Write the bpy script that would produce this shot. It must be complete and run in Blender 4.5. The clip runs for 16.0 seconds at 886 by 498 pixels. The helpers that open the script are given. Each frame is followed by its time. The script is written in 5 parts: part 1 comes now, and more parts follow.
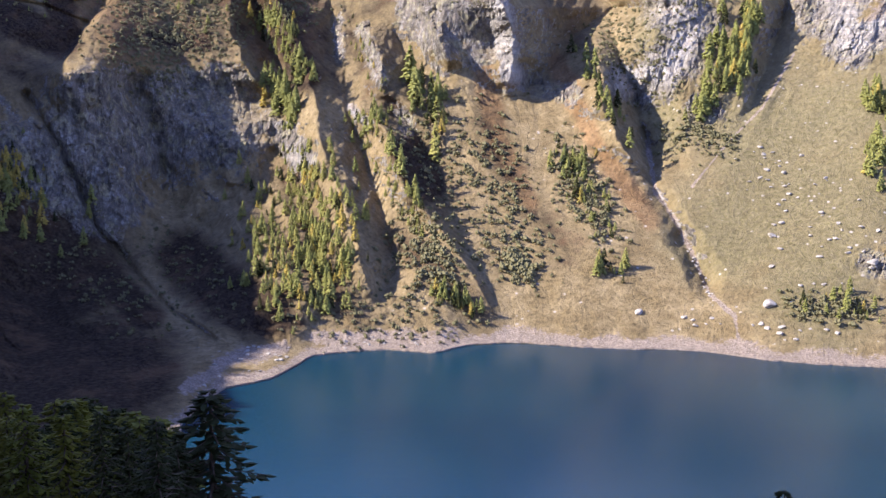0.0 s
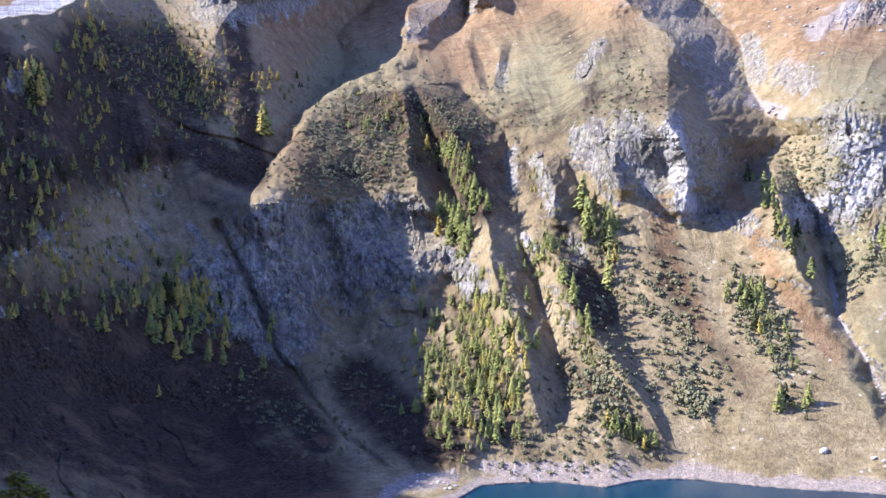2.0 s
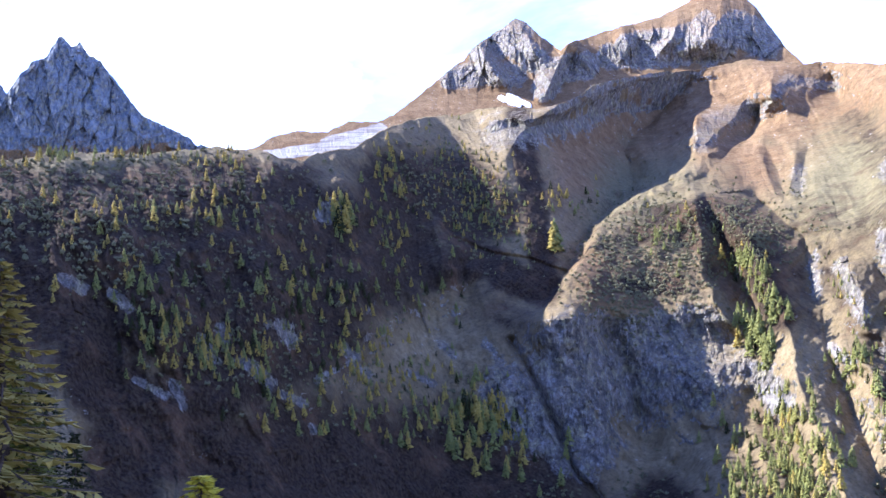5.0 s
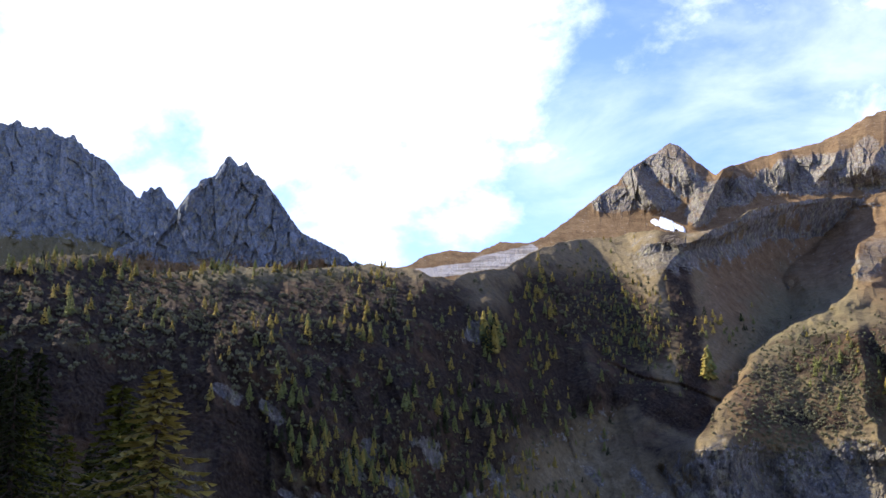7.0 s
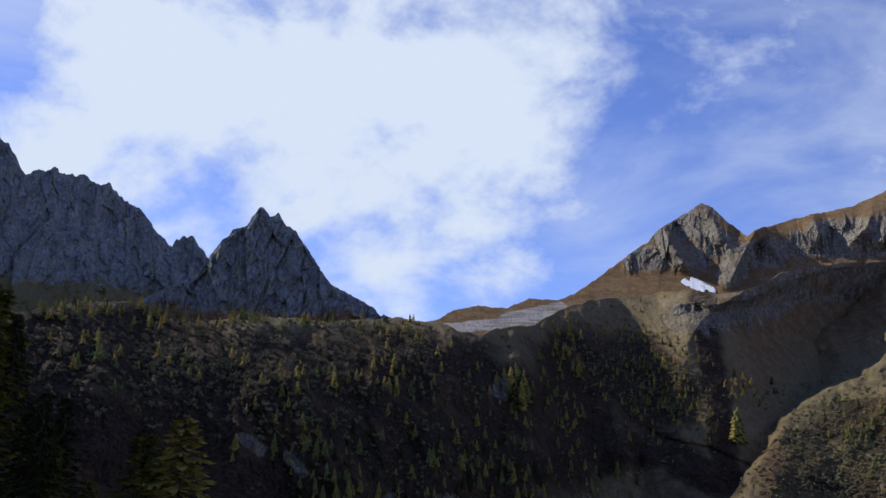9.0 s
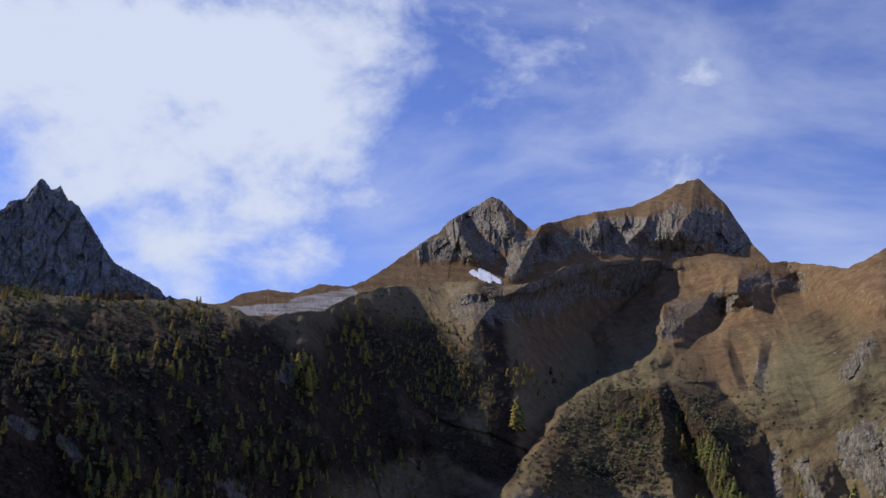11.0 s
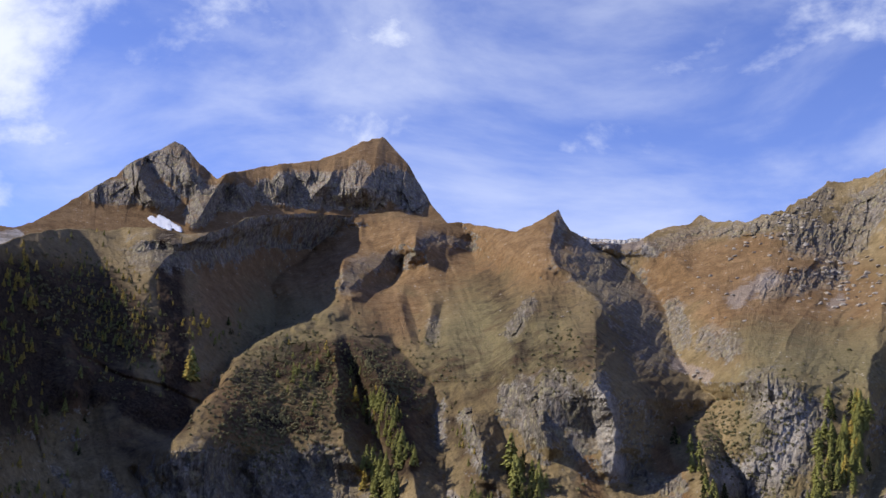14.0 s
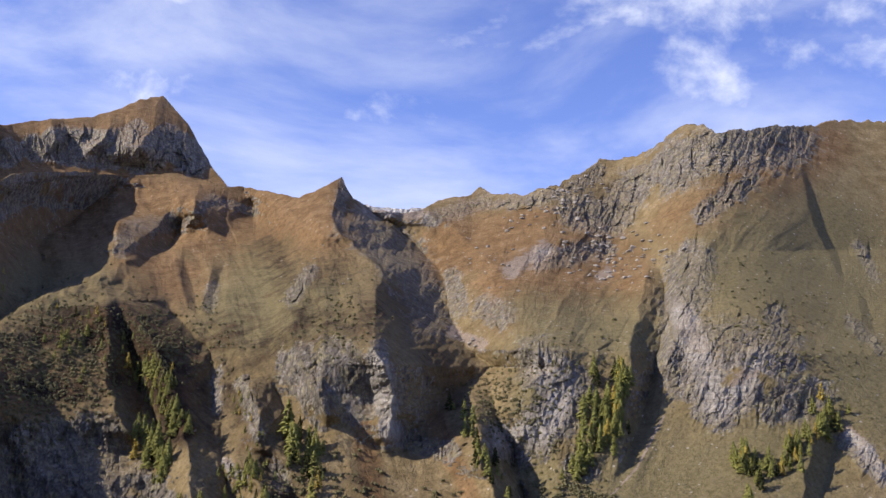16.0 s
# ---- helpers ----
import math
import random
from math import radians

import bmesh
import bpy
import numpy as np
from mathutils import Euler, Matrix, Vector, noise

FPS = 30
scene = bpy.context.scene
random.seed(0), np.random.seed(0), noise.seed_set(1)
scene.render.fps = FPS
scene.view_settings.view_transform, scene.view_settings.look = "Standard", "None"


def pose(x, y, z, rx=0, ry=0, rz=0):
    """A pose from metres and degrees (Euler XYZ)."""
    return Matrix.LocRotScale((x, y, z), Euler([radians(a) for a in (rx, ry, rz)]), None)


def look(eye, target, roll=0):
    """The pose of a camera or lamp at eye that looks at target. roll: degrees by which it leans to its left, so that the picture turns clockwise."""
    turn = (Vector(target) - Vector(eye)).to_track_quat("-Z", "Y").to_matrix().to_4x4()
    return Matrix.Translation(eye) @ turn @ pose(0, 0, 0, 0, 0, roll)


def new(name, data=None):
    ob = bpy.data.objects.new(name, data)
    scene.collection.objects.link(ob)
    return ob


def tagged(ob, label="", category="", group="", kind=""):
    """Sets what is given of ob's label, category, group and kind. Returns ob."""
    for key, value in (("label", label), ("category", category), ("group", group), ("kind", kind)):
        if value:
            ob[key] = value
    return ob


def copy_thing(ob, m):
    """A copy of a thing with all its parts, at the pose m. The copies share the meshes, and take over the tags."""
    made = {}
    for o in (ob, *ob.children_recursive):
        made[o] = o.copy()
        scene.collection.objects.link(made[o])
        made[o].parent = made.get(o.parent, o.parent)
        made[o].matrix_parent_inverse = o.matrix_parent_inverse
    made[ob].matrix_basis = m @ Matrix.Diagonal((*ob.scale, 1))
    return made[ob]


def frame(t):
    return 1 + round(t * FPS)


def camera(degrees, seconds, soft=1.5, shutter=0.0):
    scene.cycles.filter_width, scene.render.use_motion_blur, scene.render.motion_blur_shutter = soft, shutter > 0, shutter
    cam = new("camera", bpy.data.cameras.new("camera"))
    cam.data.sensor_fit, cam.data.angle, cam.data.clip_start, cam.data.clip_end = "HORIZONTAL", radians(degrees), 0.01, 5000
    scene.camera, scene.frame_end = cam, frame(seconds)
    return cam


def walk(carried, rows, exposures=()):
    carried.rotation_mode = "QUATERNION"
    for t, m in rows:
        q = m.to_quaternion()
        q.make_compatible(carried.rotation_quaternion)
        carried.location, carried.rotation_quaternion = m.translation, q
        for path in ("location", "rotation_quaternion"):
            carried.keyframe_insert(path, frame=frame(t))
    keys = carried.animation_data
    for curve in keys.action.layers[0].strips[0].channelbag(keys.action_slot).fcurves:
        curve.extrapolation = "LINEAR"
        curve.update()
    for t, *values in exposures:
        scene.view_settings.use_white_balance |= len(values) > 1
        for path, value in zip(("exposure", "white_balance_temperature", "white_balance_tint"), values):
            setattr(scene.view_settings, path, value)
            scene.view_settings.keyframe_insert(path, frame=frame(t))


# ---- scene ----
cam = camera(43.1, 16.0, soft=1.5)
# seconds, heading to the left of north, rise, lean; the lookout itself stays where it is
TURNS = [
    (0, 0.00, -10.00, -0.00),
    (0.5, 1.90, -8.24, -0.05),
    (1, 4.36, -6.59, -0.08),
    (1.5, 6.59, -5.21, 0.07),
    (2, 8.76, -3.42, 0.35),
    (2.5, 11.10, -2.36, 0.03),
    (3, 13.32, -1.68, 0.15),
    (3.5, 16.69, -0.48, 0.03),
    (4, 18.99, 0.72, 0.65),
    (4.2, 20.09, 0.93, 1.23),
    (6.3, 27.99, 7.04, 0.51),
    (6.5, 28.80, 7.62, 0.11),
    (7, 31.00, 9.07, -0.13),
    (7.5, 33.49, 9.74, -0.25),
    (8, 33.91, 10.91, -0.99),
    (8.2, 34.16, 11.33, -1.38),
    (10.3, 25.08, 11.64, -1.82),
    (10.5, 23.95, 11.43, -1.71),
    (11, 21.41, 11.47, -1.80),
    (11.5, 18.44, 11.58, -1.75),
    (12, 15.41, 11.25, -1.94),
    (12.5, 12.94, 10.41, -1.67),
    (13, 10.55, 10.36, -1.44),
    (13.5, 7.91, 10.00, -1.22),
    (14, 5.09, 9.51, -1.50),
    (14.5, 2.11, 8.96, -1.04),
    (15, -1.02, 8.92, -1.60),
    (15.5, -4.07, 8.31, -1.46),
    (16, -6.10, 8.10, -1.21),
]
EXPOSURES = [(0.0, 1.12, 5850, 16), (1.5, 1.33, 5350, 15), (3.0, 1.66, 4850, 16), (4.2, 1.78, 4750, 16), (6.3, 1.08, 5900, 11), (7.5, 0.42, 6000, 6), (8.2, -0.1, 5850, 5), (10.3, -0.68, 5750, 10), (12.0, -0.42, 5850, 11), (14.0, -0.18, 6050, 11), (16.0, -0.03, 6200, 12)]
walk(cam, [(t, pose(0, 0, 0, 90 + rise, lean, heading)) for t, heading, rise, lean in TURNS], EXPOSURES)

# ---- sky and sun ----
SUN_BEARING, SUN_RISE = 92.0, 35.0
WATER = -165.0


def heading_vector(bearing, rise):
    b, e = radians(bearing), radians(rise)
    return Vector((-math.sin(b) * math.cos(e), math.cos(b) * math.cos(e), math.sin(e)))


sun = new("sun", bpy.data.lights.new("sun", "SUN"))
sun.data.energy, sun.data.angle, sun.data.color = 6.8, radians(0.6), (1.0, 0.88, 0.72)
sun.matrix_world = look((0, 0, 600), Vector((0, 0, 600)) - heading_vector(SUN_BEARING, SUN_RISE))


def build_world():
    world = bpy.data.worlds.new("sky")
    scene.world = world
    world.use_nodes = True
    nt = world.node_tree
    nt.nodes.clear()
    N, link = nt.nodes.new, nt.links.new
    out, back = N("ShaderNodeOutputWorld"), N("ShaderNodeBackground")
    back.inputs["Strength"].default_value = 0.085
    sky = N("ShaderNodeTexSky")
    sky.sky_type, sky.sun_disc = "NISHITA", False
    sky.sun_elevation, sky.sun_rotation = radians(SUN_RISE), radians(-SUN_BEARING)
    sky.altitude, sky.air_density, sky.dust_density, sky.ozone_density = 1900, 1.0, 0.4, 1.6
    where = N("ShaderNodeTexCoord")

    def math_node(op, a, b=None, c=None):
        n = N("ShaderNodeMath")
        n.operation = op
        for i, v in enumerate((a, b, c)):
            if v is None:
                continue
            if isinstance(v, (int, float)):
                n.inputs[i].default_value = v
            else:
                link(v, n.inputs[i])
        return n.outputs[0]

    def noise_node(scale, detail, rough, stretch, distort=0.0):
        m = N("ShaderNodeMapping")
        m.inputs["Scale"].default_value = stretch
        link(where.outputs["Generated"], m.inputs["Vector"])
        n = N("ShaderNodeTexNoise")
        n.inputs["Scale"].default_value, n.inputs["Detail"].default_value = scale, detail
        n.inputs["Roughness"].default_value, n.inputs["Distortion"].default_value = rough, distort
        link(m.outputs["Vector"], n.inputs["Vector"])
        return n.outputs["Fac"]

    def bank(bearing, rise, spread):
        """1 in the middle of a bank of cloud, 0 at its rim."""
        d = N("ShaderNodeVectorMath")
        d.operation = "DOT_PRODUCT"
        d.inputs[1].default_value = heading_vector(bearing, rise)
        link(where.outputs["Generated"], d.inputs[0])
        r = N("ShaderNodeMapRange")
        r.interpolation_type = "SMOOTHSTEP"
        r.inputs["From Min"].default_value, r.inputs["From Max"].default_value = math.cos(radians(spread)), 1.0
        link(d.outputs["Value"], r.inputs["Value"])
        return r.outputs["Result"]

    puff = noise_node(6.0, 9, 0.58, (1, 1, 1.4), 0.15)
    wisp = noise_node(3.4, 8, 0.58, (1, 1, 2.6), 0.35)
    total = math_node("MULTIPLY_ADD", bank(36, 27, 18), 0.95, 0.0)
    total = math_node("MULTIPLY_ADD", bank(42, 13, 24), 0.95, total)
    total = math_node("MULTIPLY_ADD", bank(-26, 26, 16), 1.05, total)
    total = math_node("MULTIPLY_ADD", bank(-8, 31, 15), 0.5, total)
    total = math_node("MULTIPLY_ADD", bank(84, 31, 40), 0.3, total)
    dense = math_node("ADD", total, math_node("MULTIPLY_ADD", puff, 5.2, -2.9))
    thick = N("ShaderNodeMapRange")
    thick.interpolation_type = "SMOOTHSTEP"
    thick.inputs["From Min"].default_value, thick.inputs["From Max"].default_value = 0.0, 1.15
    link(dense, thick.inputs["Value"])
    thin = N("ShaderNodeMapRange")
    thin.interpolation_type = "SMOOTHSTEP"
    thin.inputs["From Min"].default_value, thin.inputs["From Max"].default_value = 0.40, 0.76
    thin.inputs["To Max"].default_value = 0.52
    link(wisp, thin.inputs["Value"])
    height = N("ShaderNodeSeparateXYZ")
    link(where.outputs["Generated"], height.inputs[0])
    open_sky = N("ShaderNodeMapRange")
    open_sky.inputs["From Min"].default_value, open_sky.inputs["From Max"].default_value = 0.52, 0.75
    open_sky.inputs["To Min"].default_value, open_sky.inputs["To Max"].default_value = 1.0, 0.1
    link(height.outputs[2], open_sky.inputs["Value"])
    cover = math_node("MULTIPLY", math_node("MAXIMUM", thick.outputs["Result"], thin.outputs["Result"]), open_sky.outputs["Result"])
    mix = N("ShaderNodeMix")
    mix.data_type = "RGBA"
    link(cover, mix.inputs["Factor"])
    tint = N("ShaderNodeMix")
    tint.data_type, tint.blend_type = "RGBA", "MULTIPLY"
    tint.inputs["Factor"].default_value = 1.0
    tint.inputs[7].default_value = SKY_TINT
    link(sky.outputs["Color"], tint.inputs[6])
    link(tint.outputs[2], mix.inputs[6])
    mix.inputs[7].default_value = CLOUD
    link(mix.outputs[2], back.inputs["Color"])
    link(back.outputs["Background"], out.inputs["Surface"])


SKY_TINT = (1.75, 1.65, 2.4, 1)
CLOUD = (12.4, 12.7, 13.9, 1)
build_world()

# ---- materials ----
class Nodes:
    """A short hand for building a node material."""

    def __init__(self, name):
        self.mat = bpy.data.materials.new(name)
        self.mat.use_nodes = True
        self.tree = self.mat.node_tree
        self.tree.nodes.clear()
        self.out = self.add("ShaderNodeOutputMaterial")
        self.bsdf = self.add("ShaderNodeBsdfPrincipled")
        self.join(self.bsdf.outputs[0], self.out.inputs[0])

    def add(self, kind):
        return self.tree.nodes.new(kind)

    def join(self, a, b):
        self.tree.links.new(a, b)

    def put(self, socket, v):
        if isinstance(v, bpy.types.NodeSocket):
            self.join(v, socket)
        else:
            socket.default_value = v

    def calc(self, op, a, b=0.0, c=0.0, clamp=False):
        n = self.add("ShaderNodeMath")
        n.operation, n.use_clamp = op, clamp
        for i, v in enumerate((a, b, c)):
            self.put(n.inputs[i], v)
        return n.outputs[0]

    def noise(self, scale, detail=4.0, rough=0.55, stretch=(1, 1, 1), coord="Object", kind="Fac"):
        c, m, n = self.add("ShaderNodeTexCoord"), self.add("ShaderNodeMapping"), self.add("ShaderNodeTexNoise")
        m.inputs["Scale"].default_value = stretch
        self.join(c.outputs[coord], m.inputs[0])
        self.join(m.outputs[0], n.inputs["Vector"])
        n.inputs["Scale"].default_value, n.inputs["Detail"].default_value, n.inputs["Roughness"].default_value = scale, detail, rough
        return n.outputs[kind]

    def voronoi(self, scale, stretch=(1, 1, 1), feature="F1"):
        c, m, n = self.add("ShaderNodeTexCoord"), self.add("ShaderNodeMapping"), self.add("ShaderNodeTexVoronoi")
        n.feature = feature
        m.inputs["Scale"].default_value = stretch
        self.join(c.outputs["Object"], m.inputs[0])
        self.join(m.outputs[0], n.inputs["Vector"])
        n.inputs["Scale"].default_value = scale
        return n.outputs["Distance"]

    def step(self, v, lo, hi, a=0.0, b=1.0):
        n = self.add("ShaderNodeMapRange")
        n.interpolation_type = "SMOOTHSTEP"
        self.put(n.inputs[0], v)
        for i, x in zip((1, 2, 3, 4), (lo, hi, a, b)):
            n.inputs[i].default_value = x
        return n.outputs[0]

    def mix(self, f, a, b, blend="MIX"):
        n = self.add("ShaderNodeMix")
        n.data_type, n.blend_type = "RGBA", blend
        self.put(n.inputs[0], f)
        for i, v in ((6, a), (7, b)):
            self.put(n.inputs[i], (*v, 1) if isinstance(v, tuple) and len(v) == 3 else v)
        return n.outputs[2]

    def bump(self, height, strength, distance, normal=None):
        n = self.add("ShaderNodeBump")
        self.put(n.inputs["Strength"], strength)
        n.inputs["Distance"].default_value = distance
        self.join(height, n.inputs["Height"])
        if normal is not None:
            self.join(normal, n.inputs["Normal"])
        return n.outputs[0]

    def finish(self, colour, rough=0.9, normal=None, spec=0.2):
        self.put(self.bsdf.inputs["Base Color"], (*colour, 1) if isinstance(colour, tuple) and len(colour) == 3 else colour)
        self.put(self.bsdf.inputs["Roughness"], rough)
        self.bsdf.inputs["Specular IOR Level"].default_value = spec
        if normal is not None:
            self.join(normal, self.bsdf.inputs["Normal"])
        return self.mat


def mountain_material(name, rock_a, rock_b, cracked=1.0, chalk=0.25, coarse=0.8):
    """Alpine ground; the mesh says how much is cliff, olive grass, rust-brown grass and pale gravel."""
    m = Nodes(name)
    attr = m.add("ShaderNodeVertexColor")
    attr.layer_name = "cover"
    sep = m.add("ShaderNodeSeparateColor")
    m.join(attr.outputs["Color"], sep.inputs[0])
    rock, green, rust, pale = sep.outputs[0], sep.outputs[1], sep.outputs[2], attr.outputs["Alpha"]
    big, mid, fine = m.noise(0.012, 5, 0.6), m.noise(0.06, 6, 0.62), m.noise(0.4, 6, 0.7)
    # grass
    tan = m.mix(m.step(mid, 0.35, 0.68), (0.185, 0.138, 0.068), (0.285, 0.220, 0.118))
    rusty = m.mix(m.step(mid, 0.3, 0.7), (0.160, 0.097, 0.045), (0.255, 0.165, 0.083))
    olive = m.mix(m.step(fine, 0.35, 0.65), (0.135, 0.115, 0.052), (0.24, 0.20, 0.11))
    jitter = m.calc("ADD", m.calc("MULTIPLY_ADD", big, 1.0, -0.5), m.calc("MULTIPLY_ADD", mid, 0.7, -0.35))
    grass = m.mix(m.step(m.calc("ADD", rust, jitter), 0.25, 0.75), tan, rusty)
    grass = m.mix(m.step(m.calc("ADD", green, jitter), 0.2, 0.9), grass, olive)
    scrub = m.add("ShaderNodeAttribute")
    scrub.attribute_name = "heath_shade"
    # heath brown, near black so that it also stands in for shaded ground
    moor_shade = m.mix(m.step(fine, 0.35, 0.65), (0.020, 0.013, 0.009), (0.060, 0.040, 0.024))
    moor_shade = m.mix(m.step(m.noise(0.03, 6, 0.65), 0.5, 0.66, 0.0, 0.5), moor_shade, (0.145, 0.086, 0.044))
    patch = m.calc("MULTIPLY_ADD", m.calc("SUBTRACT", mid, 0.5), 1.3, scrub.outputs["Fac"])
    grass = m.mix(m.step(patch, 0.2, 0.8), grass, moor_shade)
    tuft = m.step(fine, 0.48, 0.66)
    grass = m.mix(m.calc("MULTIPLY", tuft, 0.5), grass, (0.07, 0.06, 0.032))
    speck = m.calc("MULTIPLY", m.step(m.voronoi(0.13), 0.17, 0.10), m.step(mid, 0.46, 0.56))
    speck = m.calc("MULTIPLY", speck, m.step(scrub.outputs["Fac"], 0.0, 0.3, 1.0, 0.0))
    grass = m.mix(m.calc("MULTIPLY", speck, 0.85), grass, (0.44, 0.40, 0.34))
    # rock
    streak = m.noise(0.07, 7, 0.66, (1, 1, 0.7))
    crack = m.voronoi(0.11, (1, 1, 0.6), "DISTANCE_TO_EDGE")
    stone = m.mix(m.step(streak, 0.32, 0.66), rock_a, rock_b)
    stone = m.mix(m.step(fine, 0.5, 0.7, 0.0, 0.7), stone, (0.085, 0.08, 0.065))
    stone = m.mix(m.step(m.noise(0.2, 5, 0.7, (1, 1, 0.5)), 0.5, 0.64, 0.0, 0.6), stone, (0.47, 0.445, 0.40))
    stone = m.mix(m.step(m.noise(0.11, 6, 0.7), 0.48, 0.64, 0.0, 0.7), stone, (0.33, 0.30, 0.17))
    stone = m.mix(m.calc("MULTIPLY", pale, m.step(mid, 0.22, 0.5)), stone, (0.44, 0.395, 0.34))
    strata = m.step(m.noise(0.10, 4, 0.6, (0.12, 0.12, 2.4)), 0.45, 0.58, 0.0, 0.65)
    stone = m.mix(m.calc("MULTIPLY", strata, pale), stone, (0.24, 0.225, 0.20))
    for size, depth in ((0.2, 0.22 * cracked), (0.55, 0.22 * cracked)):
        split = m.step(m.voronoi(size, (1, 1, 0.55), "DISTANCE_TO_EDGE"), 0.0, 0.16, depth, 0.0)
        stone = m.mix(split, stone, (0.05, 0.047, 0.042))
    # turf clings to ledges that lie flat enough
    geo = m.add("ShaderNodeNewGeometry")
    up = m.add("ShaderNodeSeparateXYZ")
    m.join(geo.outputs["Normal"], up.inputs[0])
    ledge = m.step(m.calc("MULTIPLY_ADD", mid, 0.5, up.outputs[2]), 0.85, 1.15)
    edge = m.calc("MULTIPLY_ADD", m.calc("SUBTRACT", mid, 0.5), 1.5, rock)
    edge = m.step(m.calc("MULTIPLY_ADD", m.calc("SUBTRACT", fine, 0.5), 0.9, edge), 0.40, 0.58)
    edge = m.calc("MULTIPLY", edge, m.calc("MULTIPLY_ADD", ledge, -0.6, 1.0))
    colour = m.mix(edge, grass, stone)
    # gravel
    pebble = m.noise(0.9, 6, 0.75, (1, 1, 2.5))
    gravel = m.mix(m.step(pebble, 0.38, 0.62), (0.175, 0.138, 0.105), (0.325, 0.265, 0.21))
    loose = m.calc("MULTIPLY_ADD", m.calc("SUBTRACT", mid, 0.5), 1.4, pale)
    loose = m.step(m.calc("MULTIPLY_ADD", m.calc("SUBTRACT", fine, 0.5), 1.2, loose), 0.5, 0.7)
    loose = m.calc("MULTIPLY", loose, m.calc("SUBTRACT", 1.0, edge))
    colour = m.mix(loose, colour, gravel)
    colour = m.mix(m.step(big, 0.3, 0.7, 0.0, 0.35), colour, m.mix(1.0, colour, (0.62, 0.60, 0.58), "MULTIPLY"))
    grain = m.calc("MULTIPLY_ADD", m.noise(0.22, 9, 0.78), 2.4, -0.2)
    shade = m.add("ShaderNodeCombineColor")
    for i in range(3):
        m.join(grain, shade.inputs[i])
    colour = m.mix(coarse, colour, shade.outputs[0], "MULTIPLY")
    # limestone beds: white, parted by dark level seams
    lime = m.mix(m.step(mid, 0.3, 0.7), (0.48, 0.465, 0.435), (0.72, 0.705, 0.67))
    seam = m.step(m.noise(0.05, 6, 0.7, (0.22, 0.22, 2.2)), 0.47, 0.58, 0.0, 0.85)
    lime = m.mix(seam, lime, (0.17, 0.16, 0.145))
    lime = m.mix(m.step(m.noise(0.09, 5, 0.6, (1, 1, 0.25)), 0.56, 0.68, 0.0, 0.6), lime, (0.25, 0.225, 0.17))
    white = m.calc("MULTIPLY", m.calc("MULTIPLY", m.step(pale, 0.35, 0.6), edge), chalk)
    colour = m.mix(white, colour, lime)
    h1 = m.calc("ADD", streak, m.calc("MULTIPLY", m.step(crack, 0.0, 0.2), 0.2))
    n1 = m.bump(h1, m.calc("MULTIPLY", edge, 0.9), 10.0)
    n2 = m.bump(fine, 0.8, 2.2, n1)
    return m.finish(colour, 0.95, n2, 0.1)


def crown_material(name, a, b, c):
    m = Nodes(name)
    info = m.add("ShaderNodeObjectInfo")
    geo = m.add("ShaderNodeNewGeometry")
    tone = m.mix(info.outputs["Random"], a, b)
    tone = m.mix(m.calc("MULTIPLY", geo.outputs["Random Per Island"], 0.6), tone, c)
    mat = m.finish(tone, 0.8, None, 0.15)
    m.bsdf.inputs["Transmission Weight"].default_value = 0.0
    return mat


def plain_noise_material(name, a, b, scale, stretch=(1, 1, 1), rough=0.9, depth=0.05):
    m = Nodes(name)
    n = m.noise(scale, 6, 0.65, stretch)
    return m.finish(m.mix(m.step(n, 0.3, 0.7), a, b), rough, m.bump(n, 0.8, depth), 0.15)


def water_material():
    m = Nodes("lake_water")
    deep, broad = m.noise(0.006, 3, 0.5), m.noise(0.35, 4, 0.6, (1, 0.6, 1))
    ripple = m.noise(1.6, 4, 0.6, (1, 0.6, 1))
    colour = m.mix(m.step(deep, 0.35, 0.65), (0.002, 0.020, 0.042), (0.004, 0.028, 0.050))
    n1 = m.bump(broad, 0.10, 1.0)
    n2 = m.bump(ripple, 0.2, 0.25, n1)
    mat = m.finish(colour, 0.15, n2, 0.5)
    m.bsdf.inputs["IOR"].default_value = 1.33
    return mat


MOUNTAIN = mountain_material("alpine_flank", (0.120, 0.108, 0.092), (0.300, 0.262, 0.216))
FAR_ROCK = mountain_material("grey_summit_rock", (0.118, 0.105, 0.092), (0.27, 0.24, 0.208), 0.15, 1.0)
# the blue tint and soft contrast of distant haze are mixed into this rock
HAZY_ROCK = mountain_material("haze_tinted_rock", (0.15, 0.172, 0.198), (0.29, 0.32, 0.355), 0.1, 0.0, 0.4)
WATER_MAT = water_material()
LARCH_CROWN = crown_material("larch_needles", (0.19, 0.20, 0.052), (0.30, 0.27, 0.07), (0.12, 0.135, 0.038))
GOLD_CROWN = crown_material("golden_larch_needles", (0.42, 0.31, 0.06), (0.34, 0.27, 0.06), (0.22, 0.17, 0.04))
BRIGHT_CROWN = crown_material("yellow_larch_needles", (0.60, 0.50, 0.03), (0.68, 0.54, 0.04), (0.34, 0.30, 0.02))
DARK_CROWN = crown_material("spruce_needles", (0.030, 0.034, 0.008), (0.050, 0.050, 0.010), (0.018, 0.021, 0.006))
# darker copy of the larch needles: the near slope's shade is in the colour
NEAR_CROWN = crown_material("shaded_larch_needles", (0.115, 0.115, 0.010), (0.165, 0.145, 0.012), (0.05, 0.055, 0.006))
SCRUB_LEAF = crown_material("alpine_scrub_leaves", (0.135, 0.125, 0.058), (0.205, 0.17, 0.085), (0.085, 0.085, 0.042))
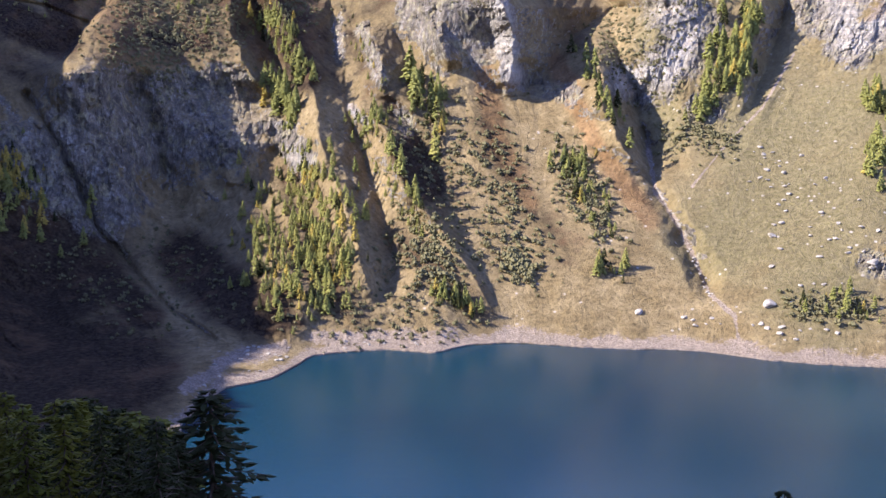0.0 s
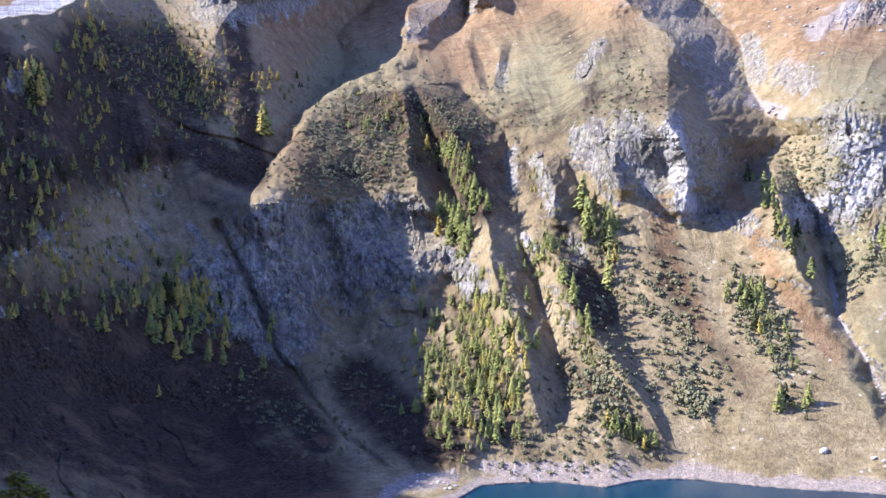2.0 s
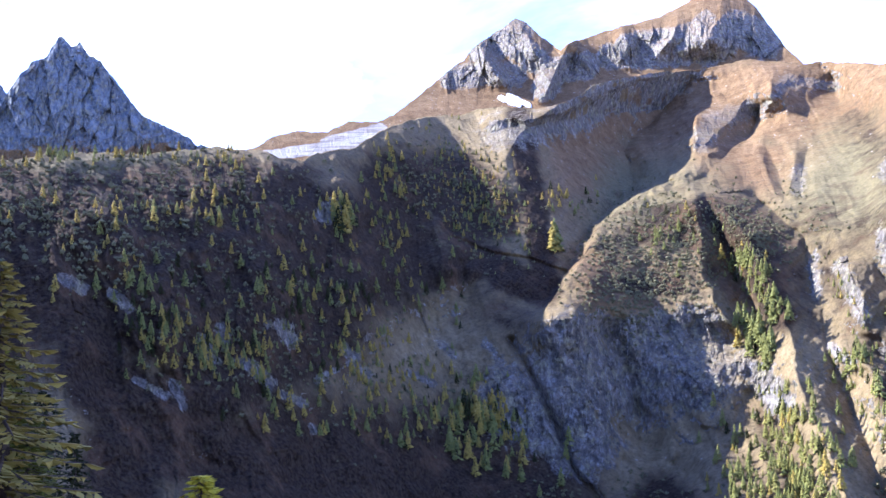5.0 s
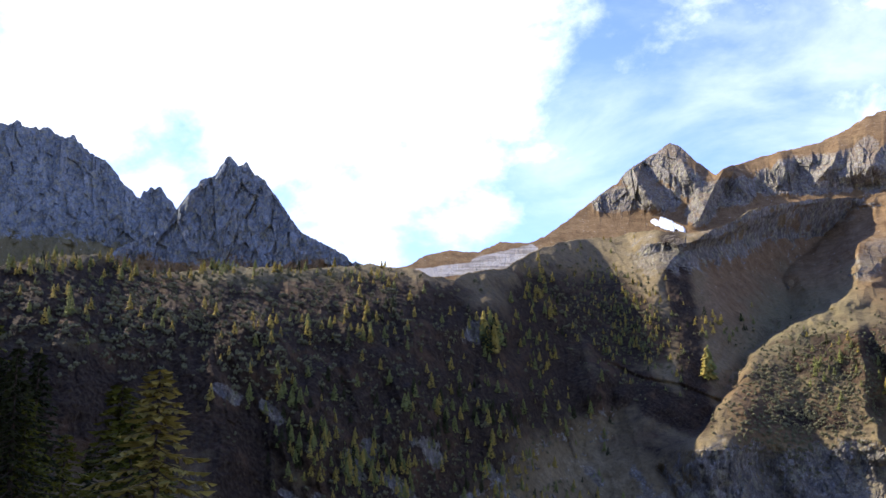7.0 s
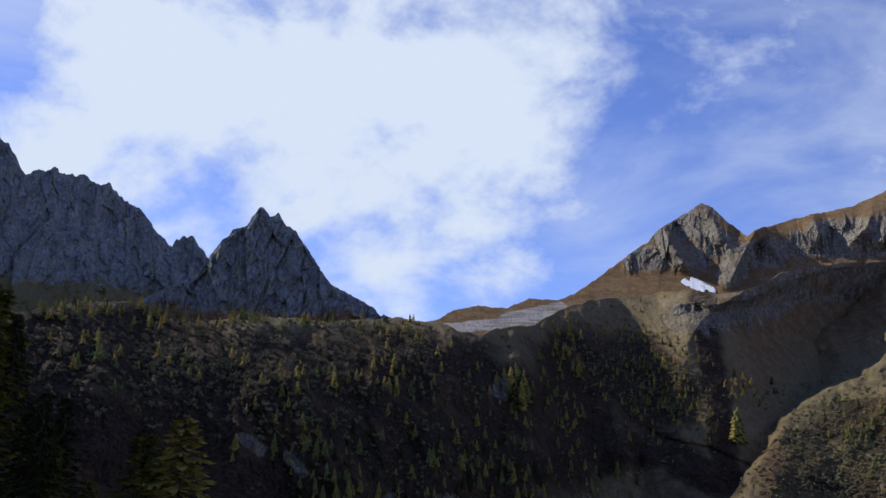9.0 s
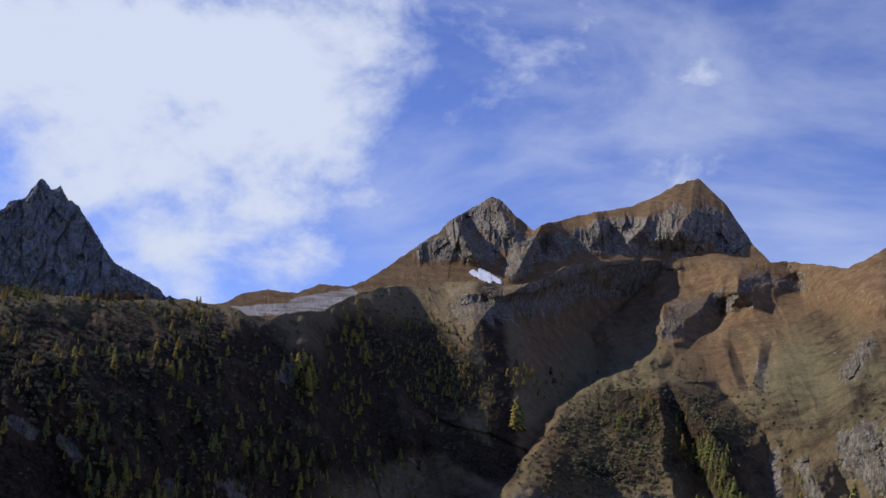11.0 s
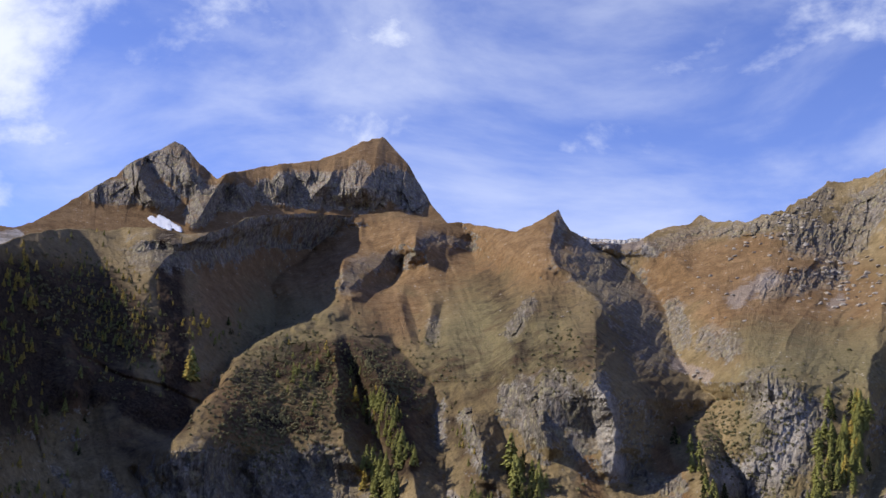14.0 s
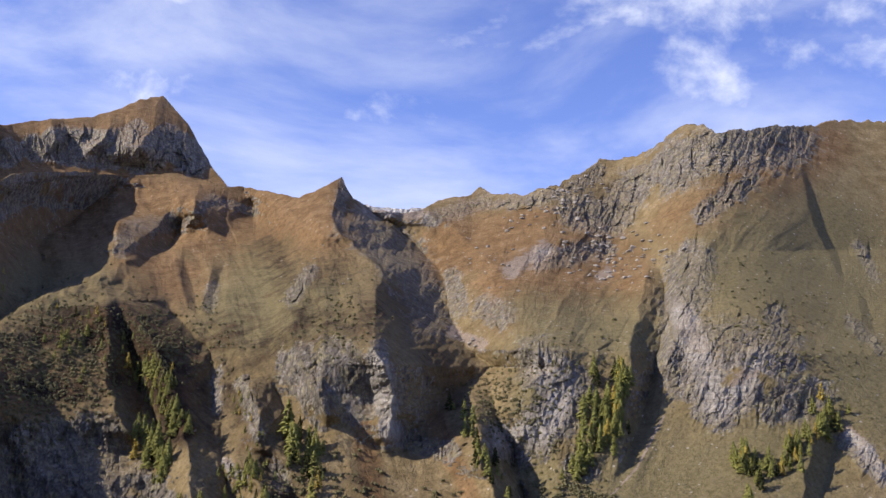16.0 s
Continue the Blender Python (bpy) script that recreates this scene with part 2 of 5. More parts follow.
BARK = plain_noise_material("larch_bark", (0.05, 0.035, 0.025), (0.13, 0.09, 0.065), 6.0, (1, 1, 0.2))
STONE = plain_noise_material("boulder_stone", (0.22, 0.20, 0.17), (0.43, 0.39, 0.33), 0.9, rough=0.9, depth=0.3)
SNOW = plain_noise_material("old_snow", (0.78, 0.80, 0.84), (0.88, 0.89, 0.91), 0.2, rough=0.6, depth=1.0)

# ---- lie of the land ----
# Lines are bearings (degrees to the left of north) and rises (degrees) from the lookout, as in a surveyor's panorama.
SIDES, SPURS, GULLIES, CLIFFS, OUTCROPS, GRAVEL, RUST, OLIVE, STANDS, SCRUBS, BLOCKS, MEADOWS, HEATH_SHADE, BRACKEN = [], [], [], [], [], [], [], [], [], [], [], [], [], []


def spur(reach, west, east, *line):
    SPURS.append((reach, west, east, line))


def gully(depth, west, east, *line):
    GULLIES.append((depth, west, east, line))


def shaded_side(lead, recover, turn, crest, foot, forward=0.5):
    """A side that turns away from the west between its crest and its foot. lead, recover: degrees of ground that swell up to it and come back after it; forward: the share that swells up."""
    SIDES.append((lead, recover, turn, sorted(crest, key=lambda p: p[1]), sorted(foot, key=lambda p: p[1]), forward))


def cliff(width, *line):
    CLIFFS.append((width, line))


def outcrop(width, *line):
    OUTCROPS.append((width, line))


def gravel(width, *line):
    GRAVEL.append((width, line))


def rust_grass(width, *line):
    RUST.append((width, line))


def olive_grass(width, *line):
    OLIVE.append((width, line))


def meadow(width, *line):
    MEADOWS.append((width, line))


def heath_shade(width, *line):
    HEATH_SHADE.append((width, line))


def bracken(width, *line):
    BRACKEN.append((width, line))


def stand(count, height, width, *line):
    STANDS.append((count, height, width, line))


def scrub(count, height, width, *line):
    SCRUBS.append((count, height, width, line))


def block_field(count, size, width, *line):
    BLOCKS.append((count, size, width, line))


CREST_WEST = [  # skyline of the near flank: bearing to the left of north, rise; degrees seen from the lookout
    (75, 20), (62, 15), (58, 9), (55.76, 6.98), (54.26, 7.27), (52.72, 7.59), (50.64, 8.21), (48.2, 8.35), (46.49, 7.65),
    (44.53, 7.59), (42.85, 7.95), (40.56, 8.03), (38.24, 7.95), (35.92, 8.15), (34.76, 8.32), (33.88, 8.11), (32.71, 8.15),
    (31.54, 7.65), (30.53, 7.52), (29.8, 7.87), (27.78, 8.11), (26.63, 8.82), (25.47, 9.25), (24.04, 9.52), (22.35, 9.58),
    (21.5, 9.76), (20.38, 9.88), (18.46, 9.69), (17.65, 9.72), (16.56, 10.04), (15.46, 10.69), (14.4, 10.86),
]
CREST_EAST = [
    (14.26, 10.85), (13.11, 11.02), (11.96, 11.08), (10.2, 11.04), (7.87, 11.34), (6.09, 11.1), (5.2, 10.87), (4.71, 10.89),
    (3.28, 10.74), (1.54, 10.48), (0.69, 10.86), (-0.17, 11.35), (-0.6, 11.63), (-0.82, 11.15), (-1.22, 10.53), (-2.26, 9.99),
    (-3.43, 9.91), (-4.6, 9.97), (-5.61, 10.6), (-7.22, 10.89), (-7.8, 11.25), (-8.4, 10.91), (-9.86, 10.92), (-11.9, 11.51),
    (-13.64, 12.36), (-13.93, 12.67), (-15.52, 12.76), (-16.52, 13.25), (-17.67, 14.07), (-19.09, 14.36), (-20.06, 13.91),
    (-21.04, 14.06), (-22.69, 14.15), (-24.04, 14.08), (-24.57, 13.89), (-25.38, 14.25), (-26.94, 14.04), (-27.93, 14.07),
    (-34, 13.5), (-42, 12),
]
TOE = [  # foot of the flank: along the lake this is the waterline
    (75, -3), (57, -6.5), (45, -12), (35, -16.5), (28, -19), (20, -20.6), (16, -19.2), (15.17, -18.66), (13.74, -18.49),
    (12.55, -17.47), (11.37, -16.78), (9.03, -16.45), (7.84, -15.88), (6.95, -15.39), (5.47, -15.21), (2.8, -15.14),
    (0.42, -15.33), (-1.37, -14.93), (-3.45, -14.76), (-6.41, -14.87), (-9.34, -14.94), (-12.21, -14.8), (-14.48, -14.89),
    (-16.44, -15.06), (-19.16, -15.06), (-22.25, -14.93), (-28, -14.2), (-42, -13.5),
]
PEAKS = [
    (34.17, 7.9), (32.86, 8.18), (31.85, 8.8), (30.68, 9.01), (29.23, 8.91), (28.07, 9.4), (26.62, 9.34), (25.76, 9.68),
    (24.89, 10.24), (23.44, 11.36), (22, 12.32), (21.56, 12.87), (20.7, 13.4), (19.84, 13.85), (19.25, 14.24), (18.72, 13.94),
    (18.12, 13.35), (17.07, 12.49), (16.66, 12.8), (15.54, 13.11), (13.82, 13.5), (12.08, 13.74), (10.93, 14.17), (9.77, 14.8),
    (8.65, 15.1), (7.98, 14.5), (7.21, 13.66), (6.58, 12.68), (5.96, 11.68), (5.2, 10.87), (4.02, 10.58), (1.96, 10.04),
]
SPIRE = [
    (48.18, 8.13), (47.12, 8.88), (46.03, 9.37), (45.08, 9.93), (44.56, 10.86), (44.16, 11.51), (43.48, 12.2), (42.77, 12.52),
    (42.37, 13.26), (42.1, 13.61), (41.63, 13.01), (41.21, 13.31), (40.74, 12.62), (40.29, 12.49), (39.52, 11.37), (38.3, 9.82),
    (36.82, 9.14), (35.93, 8.53), (34.75, 8.03), (33.58, 7.48),
]
SAWTOOTH = [
    (85, 20), (75, 24), (66, 25), (61, 20), (56.51, 15.39), (55.78, 15.89), (54.69, 15.48), (53.77, 14.03), (53.25, 14.27),
    (52.47, 14.57), (52.03, 14.2), (51.64, 14.34), (50.52, 14.11), (49.82, 14.03), (49.23, 13.52), (48.22, 13.04), (47.31, 11.98),
    (46.43, 11.27), (45.89, 11.87), (45.31, 11.67), (44.64, 10.8), (43.8, 9.9), (42.91, 9.23), (41.71, 8.13),
]
SADDLE = [
    (-0.96, 10.07), (-1.82, 10.25), (-2.69, 10.11), (-3.84, 10.11), (-4.69, 10.14), (-5.55, 10.1), (-6.67, 9.93),
]
# ridges standing forward: reach in metres, half width to the west and to the east in degrees, then the line
spur(38, 0.35, 3.2, (11.69, 5.65), (13.13, 5.25), (15.44, 3.4), (17.04, 1.1), (18.34, -0.42))
spur(16, 0.9, 0.7, (1.08, 2.48), (0.45, 0.79), (-0.3, -0.46))
spur(24, 0.5, 1.6, (20.63, 9.23), (18.42, 9.29), (16.49, 9.86), (14.54, 10.66), (11.37, 10.94))
spur(20, 1.8, 1, (11.69, 5.29), (9.95, 4.78), (7.61, 3.71), (5.84, 2.33))
spur(16, 1.5, 0.7, (9.46, 7.1), (11.72, 5.86), (13.4, 5.23))
spur(18, 1.6, 1.4, (0.19, 8.48), (1.03, 6.17), (1.85, 3.86))
spur(14, 1.2, 0.8, (-19.29, 8.19), (-17.87, 4.81), (-17.3, 2.27))
spur(55, 4, 1.6, (25.19, 8.67), (24.37, 6.68), (23.57, 4.14), (23.33, 1.92))
spur(24, 2.5, 1.5, (40.44, 5.03), (39.26, 3.93), (38.05, 1.69), (37.4, -0.81))
spur(24, 2.5, 1.5, (28.93, 5.81), (28.36, 3.54), (27.81, 0.74), (27.53, -1.18))
spur(20, 2.5, 1.5, (34.71, 5.73), (33.8, 3.47), (32.9, 0.66))
gully(16, 0.9, 0.9, (-10.16, -4.15), (-10.51, -6.4), (-11.98, -8.63), (-13.49, -11.39))
gully(12, 0.4, 0.35, (20.16, -2.08), (19.01, -4.25), (18.09, -6.46), (17.4, -8.42), (15.88, -10.43), (14.32, -12.47), (11.85, -14.29))
gully(9, 0.4, 0.15, (23, 3.39), (21.05, 2.49), (19.11, 2.13), (17.24, 1.35))
gully(20, 2, 1.5, (15.46, -1.59), (14.24, -4.36), (13.81, -7.16))
spur(30, 3.4, 3, (10.8, -4.5), (10, -8), (9, -12))
# sides in shade: lead, recover, turn, crest, foot
shaded_side(3, 1.2, 3.0, [(10.71, 4.65), (10.52, 3.08), (10.54, 0.94), (10.03, -0.5), (9.03, -1.8)], [(10.14, 4.64), (9.66, 3.08), (9.01, 0.93), (8.3, -0.51), (7.88, -1.81)])
shaded_side(2.8, 1.5, 2.0, [(9.85, 4.64), (8.51, 3.07), (7.43, 0.63), (6.63, -1.38), (6.52, -2.25), (6.35, -3.69), (5.87, -5.71), (5.15, -7.43), (4.64, -9.15), (4.15, -10.85), (3.66, -12.53)], [(7.84, 4.63), (5.7, 2.77), (5.42, 0.62), (4.99, -1.39), (4.8, -2.26), (4.42, -3.7), (3.85, -5.71), (3.28, -7.71), (2.7, -9.41), (2.56, -10.83), (3.19, -12.52)], 0.6)
shaded_side(1.2, 1.4, 1.9, [(3.7, 0.9), (3.13, -0.54), (2.99, -1.97)], [(2.42, 0.89), (1.71, -0.55), (1.56, -1.98)])
shaded_side(1.2, 4, 1.9, [(4.14, -2.83), (2.79, -4.27), (2.5, -5.7), (1.64, -7.41), (0.56, -8.53), (-0.3, -9.51), (-1.44, -11.16), (-2.58, -13.2)], [(2.85, -2.84), (1.28, -4.27), (0.33, -5.97), (-0.24, -7.67), (-0.64, -8.8), (-1.21, -9.91), (-2.17, -11.56), (-3.14, -13.32)])
shaded_side(1.2, 1.0, 0.9, [(0.16, 3.41), (0.08, 2), (-0.27, -0.27)], [(-0.26, 3.4), (-2.07, 1.97), (-2.78, -0.29)])
shaded_side(4, 3, 1.9, [(-0.46, 11.48), (-0.06, 9.68), (-0.61, 8.84), (-1.81, 7.73), (-2.75, 7.04), (-2.61, 6.03), (-2.42, 4.58), (-2.52, 3.15), (-3.13, 2.03), (-3.46, 0.61), (-3.43, -0.52), (-3.24, -1.93)], [(-0.81, 11.49), (-2.12, 9.9), (-3.45, 9.22), (-4.7, 8.1), (-5.6, 7.31), (-6.06, 6.11), (-6.32, 4.68), (-7.36, 3.12), (-8.58, 2.14), (-6.54, 0.68), (-5.71, -0.47), (-4.18, -1.91)])
shaded_side(2, 2, 2.6, [(-7.63, 0.98), (-7.85, -0.71), (-8.08, -2.11), (-8.61, -3.49), (-8.09, -2.79), (-9.03, -4.71), (-10.15, -6.19)], [(-8.31, 1), (-8.99, -0.69), (-9.66, -2.07), (-9.96, -3.45), (-9.84, -2.78), (-10.44, -4.68), (-10.67, -6.31)])
shaded_side(2.5, 0.8, 2.5, [(-16.42, 7.22), (-16.19, 6.23), (-15.85, 4.81), (-15.51, 3.39), (-15.5, 1.14), (-15.27, -0.82), (-14.91, -2.49)], [(-16.98, 7.22), (-17.25, 6.23), (-17.3, 4.53), (-16.87, 3.12), (-16.45, 1.15), (-15.94, -0.53), (-15.27, -2.48)])
shaded_side(1.5, 1.5, 1.5, [(-24.32, -0.6), (-23.94, -2.21), (-23.6, -3.81)], [(-25.26, -0.57), (-24.86, -2.18), (-24.42, -3.77)])
shaded_side(1, 1.2, 1.0, [(-23.96, 11.62), (-24.19, 10.3), (-24.43, 9.19), (-25.05, 7.81), (-25.48, 6.71)], [(-24.17, 11.61), (-24.61, 10.28), (-24.87, 9.18), (-25.49, 7.8), (-25.77, 6.7)], 0.15)
shaded_side(1, 1.2, 1.0, [(-26.36, 5.74), (-26.56, 4.12)], [(-26.69, 5.74), (-27.09, 4.12)], 0.15)
shaded_side(3, 4, 1.3, [(15.05, 10.88), (18.46, 9.24), (19.96, 7.75), (20.43, 6.02), (20.44, 3.76), (20.73, 1.37), (21.04, -0.43)], [(11.09, 10.9), (12.07, 9.2), (14.05, 7.41), (13.84, 5.69), (15.49, 3.79), (16.96, 1.48), (18.42, -0.23)], 0.1)
shaded_side(1.2, 1.2, 2.0, [(10.31, 9.1), (10.53, 8.23), (10.56, 7.28)], [(7.39, 9.16), (7.53, 8.29), (8.3, 7.33)])
shaded_side(1, 1, 1.8, [(6.68, 10.46), (6.96, 9.02)], [(4.21, 10.48), (3.57, 9.05)])
shaded_side(1, 1, 2.1, [(7.57, 7), (7.2, 5.86), (6.9, 4.72)], [(7.13, 7), (6.71, 5.87), (6.47, 4.73)])
shaded_side(1, 1, 2.1, [(5.77, 6.74), (6.05, 5.59), (6.18, 4.73)], [(5.2, 6.75), (5.56, 5.6), (5.75, 4.74)])
# cliffs: half width, line
outcrop(0.55, (10.27, 7.51), (9.66, 8.54), (7.83, 8.86))
outcrop(0.35, (6.81, 9.02), (6.1, 10.18), (3.92, 9.63))
cliff(2.1, (17.49, -3.07), (15.76, -4.24), (11.13, -3.38))
cliff(1.9, (19.79, -5.06), (16.93, -6.81))
cliff(0.7, (17.48, -1.63), (9.97, -1.65))
outcrop(0.279, (35.66, -1.31), (35, -2.43))
outcrop(0.31, (32.42, -0.66), (31.33, -0.82))
outcrop(0.372, (33.93, -2.45), (32.45, -3.6))
outcrop(0.217, (30.11, -3.66), (29.13, -3.12))
outcrop(0.248, (28.29, -2.85), (27.45, -3.44))
outcrop(0.248, (23.73, -2.07), (23.17, -2.66))
outcrop(0.31, (21.45, -3.83), (20.31, -4.99))
outcrop(0.217, (39.05, -3.13), (37.51, -4))
outcrop(0.186, (30.54, -5.89), (30.41, -6.18))
outcrop(1.3, (-1.7, 9.17), (-4.09, 7.21), (-5.31, 4.65))
outcrop(0.3, (37.25, -3.46), (36.73, -4.57))
outcrop(0.3, (28.84, -1.99), (28, -2.58))
outcrop(0.25, (25.46, -3.48), (24.33, -4.07))
outcrop(0.3, (34.85, -0.77), (34.59, -1.33))
outcrop(0.35, (21.44, -2.11), (20.87, -2.98))
outcrop(0.25, (31.91, -4.18), (30.81, -4.77))
cliff(0.7, (8.82, -3.38), (7.1, -5.38))
outcrop(0.45, (3.99, 1.2), (3.14, -1.36))
outcrop(0.35, (5.26, 1.49), (5.26, -0.22))
outcrop(0.3, (4.69, -2.79), (3.98, -3.5))
cliff(0.4, (2.02, -3.34), (1.88, -3.91))
cliff(1, (1.21, 2.19), (0.02, 0.52))
cliff(1.3, (-0.78, 2.24), (-2.26, 0.57))
cliff(0.6, (-2.76, 2.86), (-3.45, -1.1))
cliff(1.3, (-10.82, 2.46), (-12.54, 1.07), (-11.13, -0.93))
cliff(0.7, (-8.87, -1.27), (-10.01, -2.08))
cliff(0.6, (-12.7, -2.57), (-13.4, -2.96))
cliff(1.2, (-18.45, 7.35), (-17.86, 2.56), (-19.74, 0.37))
cliff(1.2, (-19.24, 3.69), (-22.47, 3.16))
cliff(0.7, (-21.37, 1.22), (-19.74, -0.18))
cliff(0.6, (-22.5, 4.81), (-22.98, 2.61))
cliff(1.2, (-17.37, 12.17), (-19.07, 12.97), (-23.48, 13.21))
cliff(0.9, (-12.49, 10.22), (-14.51, 9.64), (-15.66, 11.34))
cliff(0.6, (-14.22, 8.21), (-11.06, 7.62))
outcrop(0.55, (-5.2, 9.55), (-8.11, 10.62))
cliff(0.5, (-19.04, 9.88), (-21.54, 11.49))
outcrop(0.5, (-9.28, 10.49), (-11.91, 10.93))
cliff(0.5, (-6.43, 6.69), (-6.81, 5.11))
cliff(0.7, (-8.2, 5.14), (-9.07, 4.72))
outcrop(0.45, (-0.75, 11.29), (-0.53, 9.41))
outcrop(0.95, (20.58, 8.53), (18.38, 8.67), (16.44, 9.07), (14.5, 10.03), (11.36, 10.71))
cliff(0.4, (1.76, 5.31), (0.82, 6.78))
cliff(0.35, (5.73, 5.73), (5.77, 4.88))
cliff(0.6, (-21.21, -9.98), (-21.93, -10.07))
outcrop(0.4, (32.03, -0.72), (31.18, -1.53))
cliff(0.5, (29.51, 4.81), (28.93, 4.96))
outcrop(0.28, (42.4, 2), (41.3, 1.4))
outcrop(0.22, (40, 1.2), (39.2, 0.4))
cliff(0.5, (-25.73, -1.11), (-27.18, -2.63))
cliff(0.5, (-4.32, -1.64), (-6.61, -2.16))
cliff(0.9, (-24.25, 1), (-22.41, 0.42))
outcrop(0.35, (-25.9, 4.6), (-27.3, 3.2))
outcrop(0.3, (-22.6, 3.6), (-23.6, 2.4))
outcrop(0.3, (-26.4, 8.2), (-27.2, 6.6))
outcrop(0.4, (-6.4, 10.2), (-9, 10.5), (-12, 11.0), (-14, 12.1))
# pale broken rock and gravel
gravel(0.5, (-2.78, 2.29), (-3.45, -1.38))
gravel(0.5, (-11.11, 2.18), (-12.25, 1.06), (-11.14, -1.21), (-9.15, -1.26))
gravel(0.6, (-18.15, 4.81), (-19.74, 0.37), (-21.66, 2.6))
gravel(0.35, (-6.48, 3.95), (-7.94, 3.26))
gravel(0.5, (-9.33, 7.03), (-11.06, 8.2))
gravel(0.3, (-13.94, 6.78), (-14.37, 7.07))
gravel(0.5, (-2.26, 10.05), (-4.6, 9.88))
gravel(0.13, (-10.3, -4.43), (-10.8, -6.96), (-11.83, -8.35), (-12.59, -9.74), (-13.65, -11.94), (-14.95, -13), (-15.24, -14.37))
gravel(0.2, (4.69, -2.79), (3.98, -3.5))
gravel(0.35, (7.68, -5.1), (7.1, -5.67))
gravel(0.35, (-25.75, -0.58), (-27.38, -2.62))
gravel(0.06, (-17.13, -0.11), (-15.81, -2.69), (-14.28, -4.37), (-12.59, -6.64))
gravel(0.45, (13.38, -16.72), (11.32, -15.44), (8.4, -14.78))
gravel(0.5, (6.64, -14.49), (-0.48, -14.58))
# rust-brown grass
rust_grass(2.6, (0.65, 9.94), (2.89, 8.41), (8.03, 9.84))
rust_grass(2.0, (-6.6, 8.4), (-9.31, 8.47), (-13.65, 7.35))
rust_grass(1.4, (-17.91, 9.33), (-20.7, 10.4), (-24.81, 13))
rust_grass(0.5, (-2.02, -0.8), (-2.77, -4.49), (-4.54, -7.64))
rust_grass(0.5, (-5.71, -0.52), (-7.63, -4.46), (-10.57, -8.38))
rust_grass(1.5, (9.22, 6.69), (6.99, 5.96))
rust_grass(1.6, (-8.8, 6.4), (-12.5, 5.6), (-15.4, 7))
rust_grass(1.2, (-9.36, 4.72), (-12.24, 3.91))
rust_grass(2.5, (15.41, 5.71), (16.34, 7.37), (9.6, 10.55))
rust_grass(2.0, (15, 1.4), (12.5, 3.4), (10, 3.2), (8, 1.5))
# olive grass
olive_grass(3.5, (-20.1, 6.49), (-25.46, 7.79), (-26.55, 1.04))
olive_grass(3.5, (-19.17, -2.65), (-15.06, -4.15), (-23.15, -1.72))
olive_grass(2.2, (2.79, 6.13), (4.41, 4.37), (0.45, 4.5))
olive_grass(2, (-16.48, 3.67), (-10.81, 3.89))
olive_grass(3, (-14.75, -8.53), (-19.91, -5.58), (-18.93, -11.09))
olive_grass(2.5, (52.99, 4.3), (47.77, 5.91), (36.45, 6.27))
olive_grass(2.5, (14, 4.4), (11.7, 3.82))
olive_grass(1.2, (-11.28, -4.41), (-10.55, 0.86))
# benches that lie flatter
meadow(1.1, (-7.2, 8.2), (-9.32, 7.89), (-14.51, 8.64))
meadow(1, (-10.22, 4.74), (-13.94, 5.35))
meadow(1.4, (15.75, 6.83), (16.21, 5.11))
meadow(0.8, (9.59, 10.41), (6.67, 10.8))
meadow(1.2, (11.74, 6.44), (9.42, 5.95))
meadow(1.3, (47.82, 6.74), (40.51, 6.74), (34.73, 7.17))
meadow(0.8, (1.77, 9.04), (3.16, 8.12))
# dark heath and alder; on the western wall and by the bowl it paints in shade
heath_shade(2.6, (22.16, -13.55), (18.83, -14.93), (16.14, -15.69))
heath_shade(2.2, (22.38, -16.73), (17.63, -17.76))
heath_shade(3.6, (55.2, 0.5), (47.48, 1.21), (36.35, 2.15), (26.39, 3))
heath_shade(1.2, (53.16, 6.47), (47.84, 7.02), (44.46, 6.32))
heath_shade(1.2, (38.76, 6.22), (33.56, 6.62))
heath_shade(2, (41.08, -1.74), (39.34, -4.48), (39.87, -8.71))
heath_shade(1.7, (26.16, 6.26), (23.39, 6.04), (21.44, 4.66))
heath_shade(1.2, (24.5, 6.39), (22.3, 6.5), (20.49, 4.32))
heath_shade(5, (32.45, -8.58), (27.12, -9.38), (20.97, -10.7))
heath_shade(0.9, (22.93, -7.56), (17.23, -10.78), (15.22, -13.04))
heath_shade(0.8, (12.27, 3.82), (9.97, 4.1))
heath_shade(1.1, (24.09, 6.4), (22.74, 4.15), (21.96, 1.93))
heath_shade(0.7, (19.38, 9.26), (18.9, 5.83), (18.59, 3.28), (18.28, 0.5))
heath_shade(0.6, (38.17, 5.66), (34.69, 5.16))
heath_shade(0.8, (31.82, 6.35), (29.79, 5.23))
heath_shade(1.5, (13.11, -10.28), (11.2, -12.05), (8.94, -13.28))
heath_shade(3, (37.42, -5.66), (34.93, -3.09), (30, -0.6))
heath_shade(0.6, (13.6, 3.0), (11.6, 3.9), (11.0, 2.6))
heath_shade(0.9, (9.3, 3.6), (8.0, 1.5), (7.0, -1.2))
heath_shade(1.0, (1.8, -5), (0.8, -6.8))
heath_shade(0.5, (14.2, 0.6), (11.8, 0.3))
heath_shade(2.0, (55, 5.6), (46, 5.6), (38, 5.0), (31, 5.4))
heath_shade(2.0, (40, 0), (33, -2))
heath_shade(1.0, (24.2, 1.4), (21.4, 2.2), (19.6, 0.9), (18.4, 0.6))
# bracken and dwarf shrubs in patches
bracken(2.8, (26.97, 6.52), (23.67, 6.31), (20.87, 4.66))
bracken(2.0, (25.5, 1.6), (22, 0.8), (20, -1.2))
bracken(1.6, (7.6, -5.8), (6.8, -9), (6, -12))
bracken(1.0, (6.2, 2.2), (5.4, -1.5))
